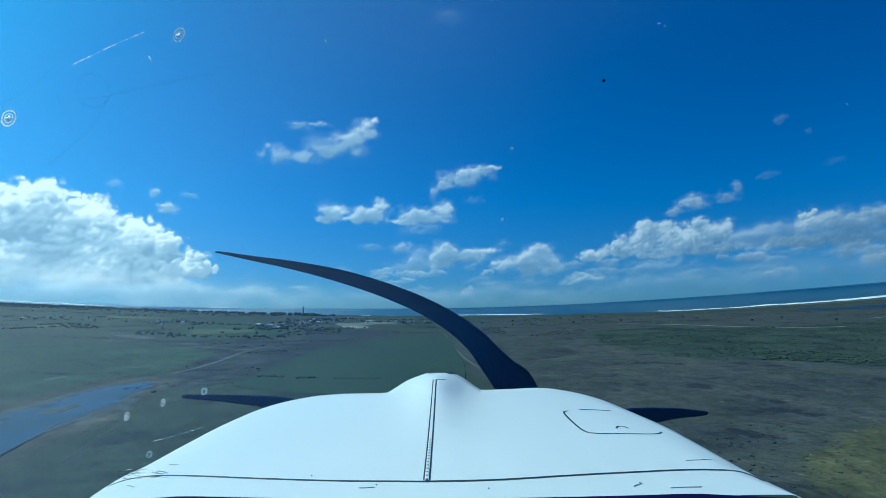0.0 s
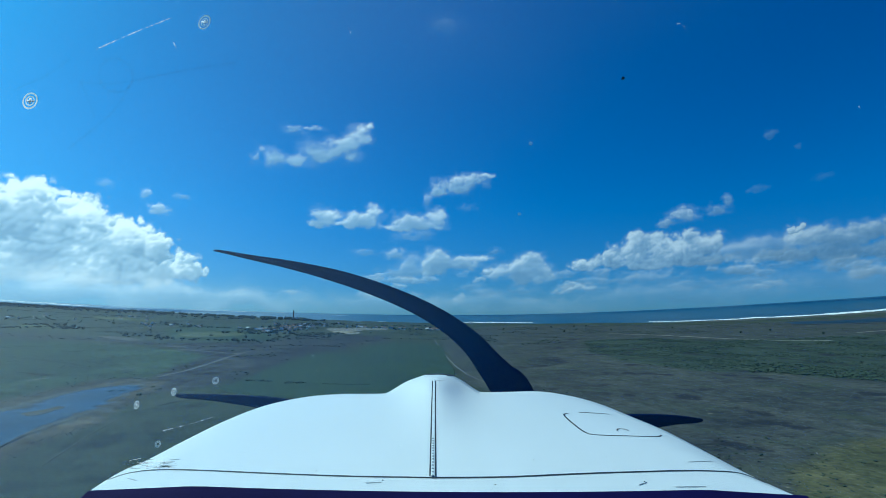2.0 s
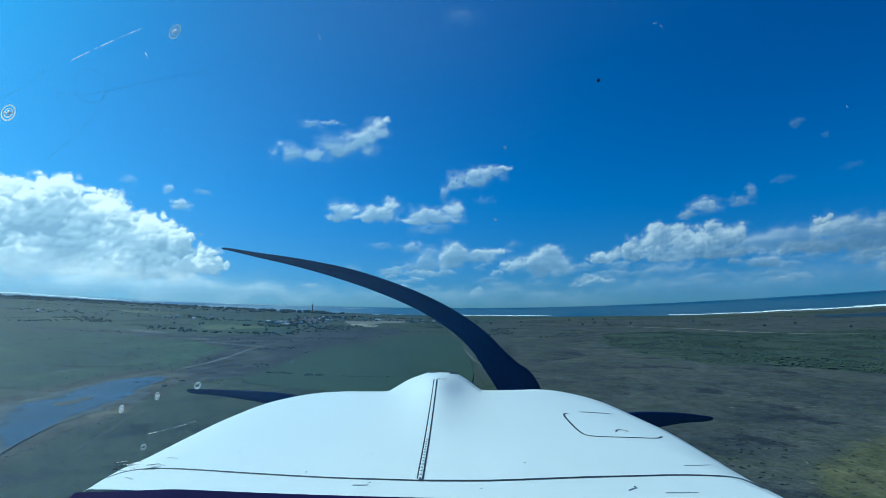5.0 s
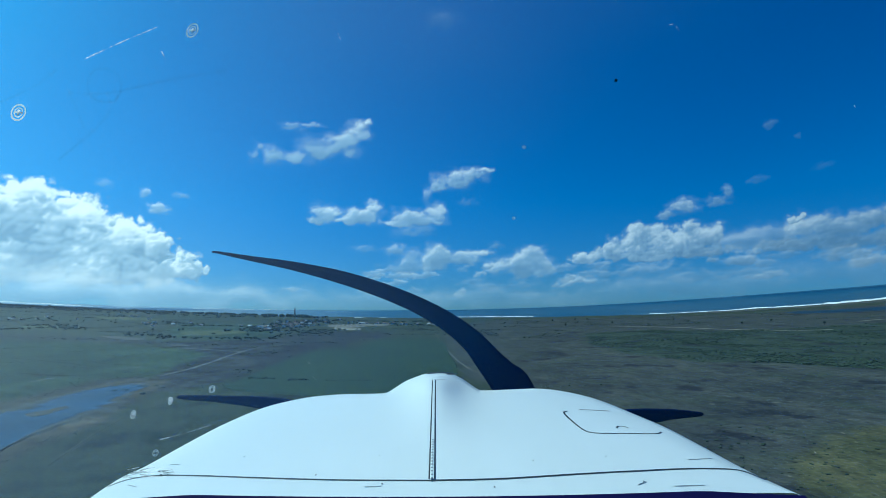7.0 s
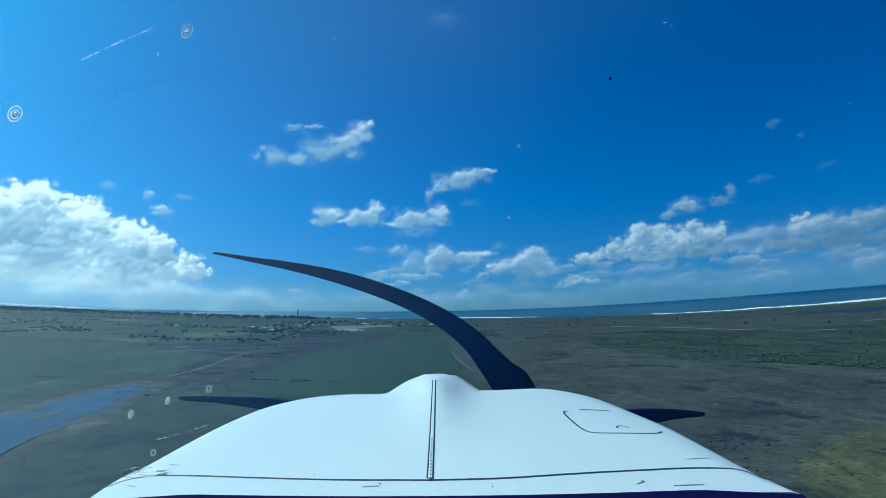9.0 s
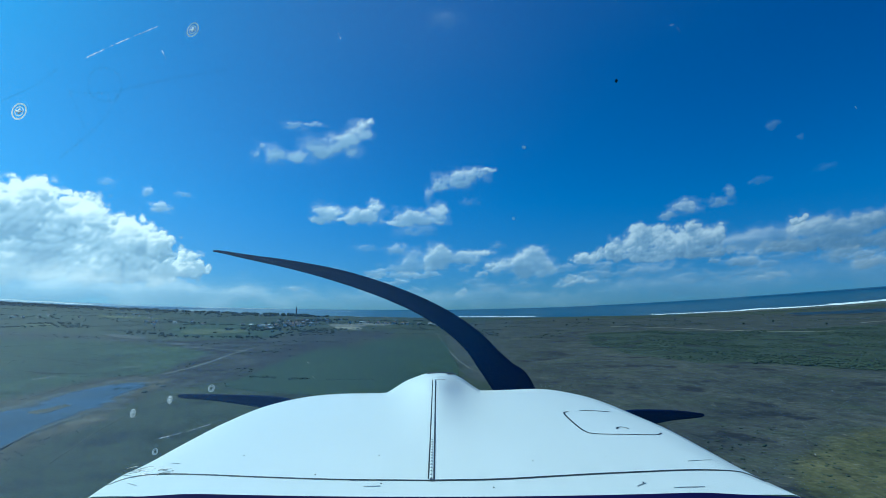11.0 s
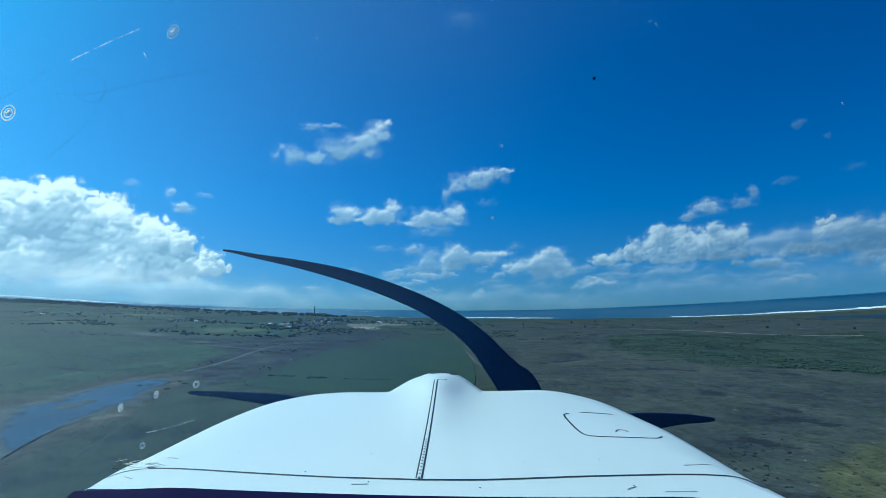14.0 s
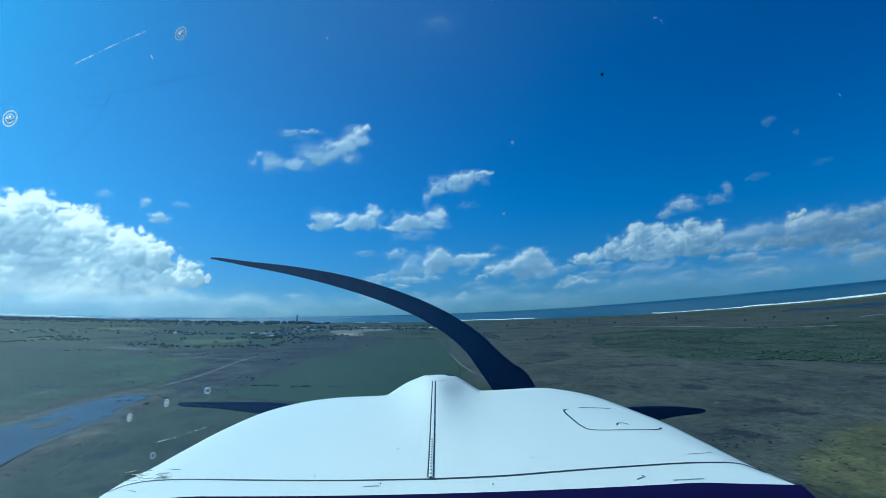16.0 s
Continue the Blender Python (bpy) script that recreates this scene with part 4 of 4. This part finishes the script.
make_cloud([(-3.09, 5.05, 1.71, 1.38), (-4.28, 4.28, 2.62, 0.92)], 0.57, 0.75, WHITE)
make_cloud([(0.22, 5.65, 2.25, 1.45), (-0.73, 4.62, 1.32, 1.18), (2.99, 5.59, 2.37, 0.99), (4.98, 6.06, 2.10, 0.46)], 0.78, 0.62, WHITE)
make_cloud([(6.58, 6.73, 0.85, 0.52)], 0.36, 0.84, WISP)
make_cloud([(6.69, 4.11, 1.69, 1.17), (8.66, 4.90, 1.68, 1.30), (10.92, 5.33, 1.66, 1.23), (10.10, 3.81, 3.06, 1.42), (12.47, 4.37, 1.26, 1.28)], 0.74, 0.62, WHITE)
make_cloud([(15.92, 2.59, 2.55, 0.63), (13.92, 2.09, 1.61, 0.38)], 0.5, 0.72, WISP)
make_cloud([(16.84, 5.08, 2.30, 0.82), (19.34, 5.95, 1.89, 1.24), (21.83, 6.66, 2.06, 1.71), (23.96, 7.12, 2.00, 1.56), (25.94, 6.48, 2.41, 1.42), (28.09, 6.84, 1.96, 1.45), (29.72, 6.81, 1.20, 1.26), (22.98, 5.12, 4.20, 0.85), (27.34, 5.20, 4.44, 0.93)], 0.84, 0.38, LONG)
make_cloud([(32.16, 5.91, 2.85, 1.45), (34.95, 5.93, 2.45, 1.51)], 0.55, 0.8, GREY)
make_cloud([(36.59, 7.05, 1.29, 1.27), (38.19, 6.91, 1.56, 1.45), (39.85, 6.35, 1.76, 1.21), (41.45, 6.96, 1.42, 1.09), (42.94, 7.05, 1.36, 1.16), (44.66, 6.57, 1.69, 1.22), (35.58, 5.44, 4.17, 0.96), (39.73, 5.04, 2.94, 0.91), (43.14, 5.32, 2.12, 0.96)], 0.78, 0.55, LONG)
make_cloud([(36.29, 7.62, 0.78, 0.53), (36.92, 7.91, 0.38, 0.42)], 0.81, 0.36, WISP)
make_cloud([(29.18, 4.26, 0.60, 0.34)], 0.63, 0.6, WISP)
make_cloud([(31.68, 4.09, 1.82, 0.73)], 0.55, 0.75, WHITE)
make_cloud([(38.83, 3.99, 0.88, 0.61)], 0.45, 0.72, WISP)
make_cloud([(41.22, 3.59, 1.57, 0.89), (43.31, 3.37, 1.75, 0.76)], 0.55, 0.75, WHITE)
make_cloud([(26.89, 9.95, 1.49, 0.94), (25.15, 9.24, 1.09, 0.53)], 0.66, 0.69, WHITE)
make_cloud([(29.99, 10.29, 1.21, 0.62), (30.85, 10.97, 0.54, 0.73)], 0.5, 0.78, WISP)
make_cloud([(33.59, 11.80, 0.93, 0.49)], 0.2, 0.85, WISP)
make_cloud([(34.97, 16.86, 0.69, 0.57)], 0.27, 0.85, WISP)
make_cloud([(37.06, 15.35, 0.39, 0.36)], 0.16, 0.85, WISP)
make_cloud([(38.75, 12.19, 0.90, 0.56)], 0.11, 0.85, WISP)
make_cloud([(22.89, 3.67, 3.92, 0.79), (19.42, 3.21, 2.93, 0.56)], 0.36, 0.85, WISP)
make_cloud([(27.42, 2.62, 3.63, 0.76)], 0.29, 0.85, WISP)
make_cloud([(32.16, 2.83, 3.30, 0.72)], 0.29, 0.85, WISP)
make_cloud([(3.57, 2.62, 1.70, 0.52)], 0.29, 0.84, WISP)
make_cloud([(5.64, 1.92, 2.21, 0.59)], 0.27, 0.85, WISP)
make_cloud([(9.84, 2.14, 2.17, 0.58)], 0.23, 0.85, WISP)
make_cloud([(-8.71, 1.62, 1.67, 0.52)], 0.32, 0.84, WISP)
make_cloud([(-16.69, 1.92, 1.14, 0.31)], 0.45, 0.72, WISP)
make_cloud([(-12.52, 3.72, 1.51, 0.58)], 0.45, 0.72, WISP)
make_cloud([(0.40, 31.37, 2.38, 1.19)], 0.09, 0.85, WISP)

make_cloud([(-6.0, 0.5, 13.0, 1.3), (10.0, 0.6, 14.0, 1.4), (27.0, 1.5, 13.0, 1.6), (42.0, 2.5, 10.0, 1.7)], 0.32, 0.95, GREY)

# broken low tiers towards the horizon
low = np.random.default_rng(12)
for _ in range(34):
    bearing = low.uniform(-8, 46)
    high = low.uniform(1.3, 4.2) + max(0, bearing) * 0.03
    wide = low.uniform(0.6, 1.9)
    make_cloud([(bearing, high, wide, low.uniform(0.3, 0.6)), (bearing + wide * 0.6, high + 0.25, wide * 0.6, 0.4)], low.uniform(0.22, 0.58), 0.66, WISP)

# ---- the aeroplane ----
plane = new("aeroplane")
plane.matrix_basis = pose(0, 0, EYE, 6.70, 0, 0.15) @ pose(0, 0, 0, 0, 0.45)
tagged(plane, "white single-engined light aeroplane flying low over the marsh", "aeroplane")
RIM = [(-0.558, 0.766), (-0.568, 0.826), (-0.571, 0.884), (-0.562, 0.934), (-0.559, 1.072), (-0.548, 1.242), (-0.508, 1.410), (-0.420, 1.501), (-0.320, 1.516), (-0.231, 1.499), (-0.175, 1.496), (-0.162, 1.532), (-0.126, 1.710), (-0.091, 1.808), (-0.062, 1.876), (-0.020, 1.903), (0.028, 1.888), (0.072, 1.741), (0.109, 1.553), (0.128, 1.526), (0.207, 1.550), (0.322, 1.595), (0.404, 1.558), (0.466, 1.469), (0.505, 1.310), (0.532, 1.169), (0.539, 1.007), (0.541, 0.896), (0.548, 0.828), (0.560, 0.767)]


def skin(x, y):
    """Height of the engine cowling's top, in the aeroplane's axes: right, forward, up from the camera."""
    return -0.275 - 0.107 * y - 0.10 * x * x


def fair(x, y):
    """How far a point moves towards the eye where the spinner fairing swells up in the middle."""
    u = x / y + 0.014
    return 0.14 * math.exp(-(u / 0.062) ** 2) * min(1, max(0, (y - 0.90) / 0.75)) ** 1.4


RIM_LINE = spline(RIM, 8)
RIM_TURN, RIM_REACH = [x / y for x, y in RIM_LINE], [y for x, y in RIM_LINE]


def rear_edge(u, reach):
    """How far forward the cowling's rear edge lies along a bearing."""
    return min((0.70 + 0.11 * (u / 0.73) ** 2 - 0.05 * max(0, abs(u) - 0.65)) * 0.97, reach - 0.002)


def on_skin(x, y, proud=0.0):
    """A point on the cowling, whose shoulders roll off towards the rim."""
    z, u = skin(x, y), x / y
    reach = float(np.interp(u, RIM_TURN, RIM_REACH))
    back = rear_edge(u, reach)
    s = (1 / back - 1 / y) / (1 / back - 1 / reach)
    side = min(1, max(0, (abs(u + 0.014) - 0.16) / 0.2))
    roll = 0.05 * side * min(1, max(0, (s - 0.72) / 0.28)) ** 2
    k = 1 + roll - fair(x, y) - proud / y
    return Vector((x * k, y * k, z * k))


def make_cowling():
    rim = RIM_LINE
    bm, rows = bmesh.new(), []
    for k in range(31):
        s = k / 30
        row = []
        for x, y in rim:
            u = x / y
            back = rear_edge(u, y)
            yy = 1 / (1 / back + (1 / y - 1 / back) * s)
            row.append(bm.verts.new(on_skin(u * yy, yy)))
        rows.append(row)
    # the skin rolls over its shoulders and the nose
    for out, down in ((0.03, 0.010), (0.05, 0.035), (0.06, 0.10), (0.06, 0.45)):
        row = []
        for x, y in rim:
            q = on_skin(x, y)
            row.append(bm.verts.new(q + q.normalized() * out - Vector((0, 0, down))))
        rows.append(row)
    grid_faces(bm, rows)
    bmesh.ops.recalc_face_normals(bm, faces=bm.faces)
    if sum(f.normal.z for f in bm.faces) < 0:
        bmesh.ops.reverse_faces(bm, faces=bm.faces)
    return part("cowling", bm, PAINT, plane, "glossy white engine cowling")


cowling = make_cowling()


def line_on_skin(name, points, width, mat, parent, label="", steps=10, proud=0.003, spread=None):
    """A thin raised line that follows the skin."""
    pts = spline(points, steps)
    bm, l, m, r = bmesh.new(), [], [], []
    for i, q in enumerate(pts):
        t = pts[min(i + 1, len(pts) - 1)] - pts[max(i - 1, 0)]
        s = np.array((-t[1], t[0])) / max(np.hypot(*t), 1e-6) * width / 2
        l.append(bm.verts.new(on_skin(*(q + s), proud - 0.001)))
        m.append(bm.verts.new(on_skin(*q, proud + 0.0005)))
        r.append(bm.verts.new(on_skin(*(q - s), proud - 0.001)))
    grid_faces(bm, [l, m, r])
    return part(name, bm, mat, parent, label)


line_on_skin("panel_seam", [(-0.567, 0.831), (-0.547, 0.860), (-0.487, 0.859), (-0.309, 0.805), (-0.163, 0.773), (-0.024, 0.761)], 0.0048, SEAL, cowling, "dark gap between cowling panels")
line_on_skin("panel_seam", [(-0.024, 0.761), (0.103, 0.771), (0.297, 0.819), (0.407, 0.852), (0.476, 0.870), (0.528, 0.874), (0.546, 0.832)], 0.0058, SEAL, cowling, "dark gap between cowling panels")
HINGE = [(-0.030, 1.725), (-0.024, 1.061), (-0.022, 0.768)]
for dx in (-0.0044, 0.0044):
    line_on_skin("hinge_edge", [(x + dx * (0.7 + 0.3 * y), y) for x, y in HINGE], 0.0030, SEAL, cowling)
hinge = line_on_skin("piano_hinge", HINGE, 0.0062, PAINT, cowling, "white painted piano hinge along the middle", 10, 0.004)
for k in range(14):
    t = k / 18
    x, y = HINGE[2][0] * (1 - t) + HINGE[1][0] * t, HINGE[2][1] * (1 - t) + HINGE[1][1] * t
    bm = bmesh.new()
    c = on_skin(x, y, 0.003)
    gap = 0.0016
    bmesh.ops.create_cone(bm, cap_ends=True, segments=8, radius1=0.0022, radius2=0.0022, depth=gap, matrix=Matrix.Translation(c) @ pose(0, 0, 0, 90))
    part("knuckle", bm, WORN, hinge)
line_on_skin("fairing_lip", [(-0.062, 1.876), (-0.020, 1.894), (0.028, 1.881), (0.032, 1.845)], 0.03, SEAL, cowling, "dark lip of the nose fairing", 6, 0.004)
line_on_skin("fairing_lip", [(-0.028, 1.725), (0.008, 1.725)], 0.008, SEAL, cowling)
hatch = line_on_skin("oil_hatch", [(0.325, 1.276), (0.308, 1.252), (0.305, 1.174), (0.310, 1.083), (0.331, 1.065), (0.391, 1.076), (0.474, 1.098), (0.498, 1.121)], 0.0048, SEAL, cowling, "outline of a closed oil filler hatch", 8)
line_on_skin("hatch_hinge", [(0.360, 1.300), (0.403, 1.308), (0.446, 1.311)], 0.006, SEAL, hatch, "", 4)
line_on_skin("latch", [(0.396, 1.121), (0.404, 1.138), (0.415, 1.145), (0.424, 1.140), (0.426, 1.130)], 0.004, SEAL, hatch, "small round push latch", 5)
for x, y in [(0.026, 1.085), (-0.087, 0.931), (0.154, 0.860), (-0.211, 0.801), (-0.118, 0.889), (0.295, 0.899), (0.072, 0.734), (-0.098, 0.751), (0.314, 0.778), (-0.378, 0.930)]:
    bm = bmesh.new()
    bmesh.ops.create_icosphere(bm, subdivisions=1, radius=0.0015, matrix=Matrix.Translation(on_skin(x, y, 0.002)) @ Matrix.Diagonal((1, 1, 0.4, 1)))
    part("paint_chip", bm, SEAL, cowling)
for pts in ([(-0.123, 0.741), (-0.099, 0.742)], [(0.356, 0.764), (0.412, 0.778)], [(0.452, 0.913), (0.512, 0.937)], [(0.298, 0.761), (0.317, 0.776)], [(-0.514, 0.925), (-0.489, 0.914)], [(-0.518, 0.894), (-0.488, 0.873)], [(-0.532, 0.828), (-0.507, 0.811)]):
    line_on_skin("paint_scratch", pts, 0.0018, WORN, cowling, "", 4)


def make_propeller():
    hub_at = Vector((0.0, 2.0, -0.80))
    prop = new("propeller")
    prop.parent = plane
    tagged(prop, "three-bladed propeller with matt black sweeping blades")
    bm = bmesh.new()
    bmesh.ops.create_cone(bm, cap_ends=True, segments=28, radius1=0.13, radius2=0.11, depth=0.12, matrix=Matrix.Translation(hub_at) @ pose(0, 0, 0, 90))
    part("hub", bm, BLADE, prop)
    for line in ([(-0.926, -0.011, 0.007), (-0.894, -0.015, 0.011), (-0.767, -0.039, 0.021), (-0.652, -0.059, 0.031), (-0.537, -0.083, 0.041), (-0.423, -0.111, 0.051), (-0.308, -0.146, 0.057), (-0.193, -0.188, 0.062), (-0.078, -0.239, 0.068), (0.037, -0.306, 0.078), (0.129, -0.381, 0.092), (0.193, -0.457, 0.110), (0.243, -0.515, 0.131), (0.289, -0.572, 0.165), (0.308, -0.687, 0.193), (0.221, -0.813, 0.207), (0.037, -0.894, 0.161)],
                 [(-1.070, -0.597, 0.007), (-1.043, -0.600, 0.018), (-0.882, -0.609, 0.030), (-0.652, -0.636, 0.060), (-0.423, -0.710, 0.101), (-0.193, -0.802, 0.138), (-0.009, -0.871, 0.161)],
                 [(1.068, -0.680, 0.010), (1.040, -0.681, 0.024), (0.920, -0.682, 0.050), (0.740, -0.705, 0.095), (0.496, -0.770, 0.147), (0.266, -0.836, 0.184), (0.037, -0.871, 0.161)]):
        pts = spline(line, 8)
        bm, rows = bmesh.new(), []
        for i, (x, z, w) in enumerate(pts):
            t = pts[min(i + 1, len(pts) - 1)] - pts[max(i - 1, 0)]
            s = np.array((-t[1], t[0])) / max(np.hypot(t[0], t[1]), 1e-6)
            ring = []
            for k in range(10):
                th = 2 * math.pi * k / 10
                c = math.cos(th) * w / 2
                ring.append(bm.verts.new((x + s[0] * c, 2.0 + math.sin(th) * (0.004 + w * 0.09) + 0.12 * c, z + s[1] * c)))
            rows.append(ring + ring[:1])
        grid_faces(bm, rows)
        bm.faces.new(rows[0][:-1])
        bm.faces.new(rows[-1][:-1])
        bmesh.ops.recalc_face_normals(bm, faces=bm.faces)
        part("blade", bm, BLADE, prop)


make_propeller()


def on_screen(x, z, near=0.0):
    """A point of the sloping, bowed windscreen."""
    return Vector((x, 0.58 - 0.24 * z - 0.10 * x * x - near, z))


def make_windscreen():
    bm, rows = bmesh.new(), []
    for z in np.linspace(-0.40, 0.44, 14):
        rows.append([bm.verts.new(on_screen(x, z)) for x in np.linspace(-0.80, 0.80, 24)])
    grid_faces(bm, rows)
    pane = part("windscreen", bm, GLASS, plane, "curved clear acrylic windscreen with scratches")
    pane.visible_shadow = False
    return pane


screen = make_windscreen()


def on_glass(x, z):
    """Where the line from the eye in the direction of (x, z) meets the inner face of the windscreen."""
    p = Vector((x, 0.5 - 0.45 * z, z))
    k = 1.0
    for _ in range(12):
        k = 0.5 * k + 0.5 * on_screen(x * k, z * k, 0.003).y / p.y
    return p * k


def ring_mark(x, z, r, cross, tilt, name="cross_ring"):
    """A small pale mark of two rings on the windscreen, with or without a cross."""
    bm = bmesh.new()
    c = on_glass(x, z)
    r *= c.length / math.hypot(x, 0.5 - 0.45 * z, z)
    turn = Matrix.Translation(c) @ pose(0, 0, 0, 66, 0, tilt)
    for r0, r1 in ((r, r * 0.80), (r * 0.60, r * 0.46)):
        for k in range(20):
            a0, a1 = 2 * math.pi * k / 20, 2 * math.pi * (k + 1) / 20
            q = [turn @ Vector((math.cos(a) * q * (0.58 if cross else 0.9), math.sin(a) * q, 0)) for a, q in ((a0, r0), (a1, r0), (a1, r1), (a0, r1))]
            bm.faces.new([bm.verts.new(p) for p in q])
    if cross:
        for k in range(2):
            m = turn @ pose(0, 0, 0, 0, 0, 90 * k) @ Matrix.Diagonal((r * 0.62, r * 0.16, r * 0.05, 1))
            bmesh.ops.create_cube(bm, size=1, matrix=m)
    part(name, bm, SCRATCH, screen, "pale ring with a cross" if cross else "")


for (x, z), r, c, tilt in zip([(-0.2147, 0.1860), (-0.3838, 0.1249), (-0.3243, -0.1748), (-0.3729, -0.1935), (-0.2725, -0.1596), (-0.3615, -0.2497), (0.0708, 0.0960), (0.0653, 0.0318)], (0.0085, 0.0095, 0.0045, 0.0050, 0.0042, 0.0040, 0.0017, 0.0016),
                              (1, 1, 1, 1, 0, 0, 0, 0), (0, 20, 10, 10, 0, 0, 0, 0)):
    ring_mark(x, z, r, c, tilt, "cross_ring" if c else "bubble")


def scratch(points, width, mat=SCRATCH, name="scratch"):
    pts = spline(points, 5)
    bm, l, r = bmesh.new(), [], []
    for i, q in enumerate(pts):
        t = pts[min(i + 1, len(pts) - 1)] - pts[max(i - 1, 0)]
        w = width * (0.3 + 0.7 * abs(noise.noise(Vector((i * 1.3, width * 999, 0)))) * 2)
        s = np.array((-t[1], t[0])) / max(np.hypot(*t), 1e-6) * w / 2
        l.append(bm.verts.new(on_glass(*(q + s))))
        r.append(bm.verts.new(on_glass(*(q - s))))
    grid_faces(bm, [l, r])
    part(name, bm, mat, screen)


# fine scratches; the two short ones at the top right paint a reflection
for pts in ([(-0.3124, 0.1652), (-0.2769, 0.1776), (-0.2432, 0.1884)], [(-0.3521, -0.2301), (-0.3194, -0.2210), (-0.2853, -0.2095)], [(-0.0936, 0.1868), (-0.0925, 0.1836), (-0.0910, 0.1796)], [(0.1866, 0.1900), (0.1898, 0.1907)], [(0.1931, 0.1888), (0.1960, 0.1860)], [(0.3660, 0.1303), (0.3682, 0.1285)], [(-0.2055, -0.0448), (-0.2027, -0.0492)],
            [(-0.2443, 0.1714), (-0.2425, 0.1652)], [(-0.2680, 0.1365), (-0.2668, 0.1352)], [(0.4617, -0.2548), (0.4647, -0.2575)], [(0.4505, -0.1633), (0.4540, -0.1656)], [(-0.1572, -0.1252), (-0.1545, -0.1295)], [(-0.1537, -0.1440), (-0.1516, -0.1477)]):
    scratch(pts, 0.0009, FAINT)
for k in range(44):
    r = rng.uniform
    x, z = -0.385 + r(-0.028, 0.026), -0.281 + r(-0.007, 0.006)
    t = r(-0.5, 0.9)
    n = r(0.006, 0.020)
    scratch([(x, z), (x + n * 0.5, z + n * 0.5 * t * 0.5 + r(-0.001, 0.001)), (x + n, z + n * t * 0.4)], 0.0007, STEEL if k % 3 else SCRATCH)
# faint pane reflections painted as dark lines; the fifth continues a scratch
for pts in ([(-0.3161, 0.1387), (-0.3141, 0.1496), (-0.3051, 0.1573), (-0.2950, 0.1581), (-0.2867, 0.1530), (-0.2876, 0.1418), (-0.2975, 0.1338), (-0.3101, 0.1338), (-0.3161, 0.1387)], [(-0.3339, 0.1409), (-0.3185, 0.1391), (-0.2928, 0.1409), (-0.2403, 0.1504), (-0.1918, 0.1573)], [(-0.3339, 0.1409), (-0.3314, 0.1276), (-0.3297, 0.1111)], [(-0.2910, 0.1387), (-0.3026, 0.1253), (-0.3231, 0.1093), (-0.3626, 0.0854)], [(-0.3369, 0.1581), (-0.3614, 0.1453), (-0.3963, 0.1330)],
            [(-0.3976, -0.0927), (-0.4084, -0.1274), (-0.4224, -0.1641)], [(-0.5167, -0.1641), (-0.4714, -0.1664), (-0.4224, -0.1641)]):
    scratch(pts, 0.0022, REFLECTION_SMUDGE, "reflection_trace")
bm = bmesh.new()
spot = [(-0.3607, -0.2260), (-0.3465, -0.2243)]
ring = [bm.verts.new(on_glass(spot[0][0] + 0.0145 * math.cos(t) * (1 + 0.1 * math.sin(3 * t)), spot[0][1] + 0.0125 * math.sin(t))) for t in np.linspace(0, 2 * math.pi, 24, endpoint=False)]
bm.faces.new(ring)
part("thumb_smudge", bm, REFLECTION_SMUDGE, screen, "faint dark smudge")
scratch([(0.1470, 0.1500), (0.1491, 0.1491)], 0.004, SEAL, "insect_speck")


def make_glareshield():
    bm, rows = bmesh.new(), []
    for back, down in ((0.0, 0.0), (0.02, -0.004), (0.10, 0.02), (0.20, 0.10), (0.22, 0.3)):
        row = []
        for x in np.linspace(-0.425, 0.425, 40):
            y = 0.60 - 0.10 * x * x
            u = abs(x) / y
            row.append(bm.verts.new((x, y - back, -y * (0.5006 - 0.030 * u * u + 0.09 * max(0, u - 0.52)) - back * 0.4 - down)))
        rows.append(row)
    grid_faces(bm, rows)
    bmesh.ops.recalc_face_normals(bm, faces=bm.faces)
    part("glareshield", bm, NAVY, plane, "dark navy glareshield under the windscreen")


make_glareshield()
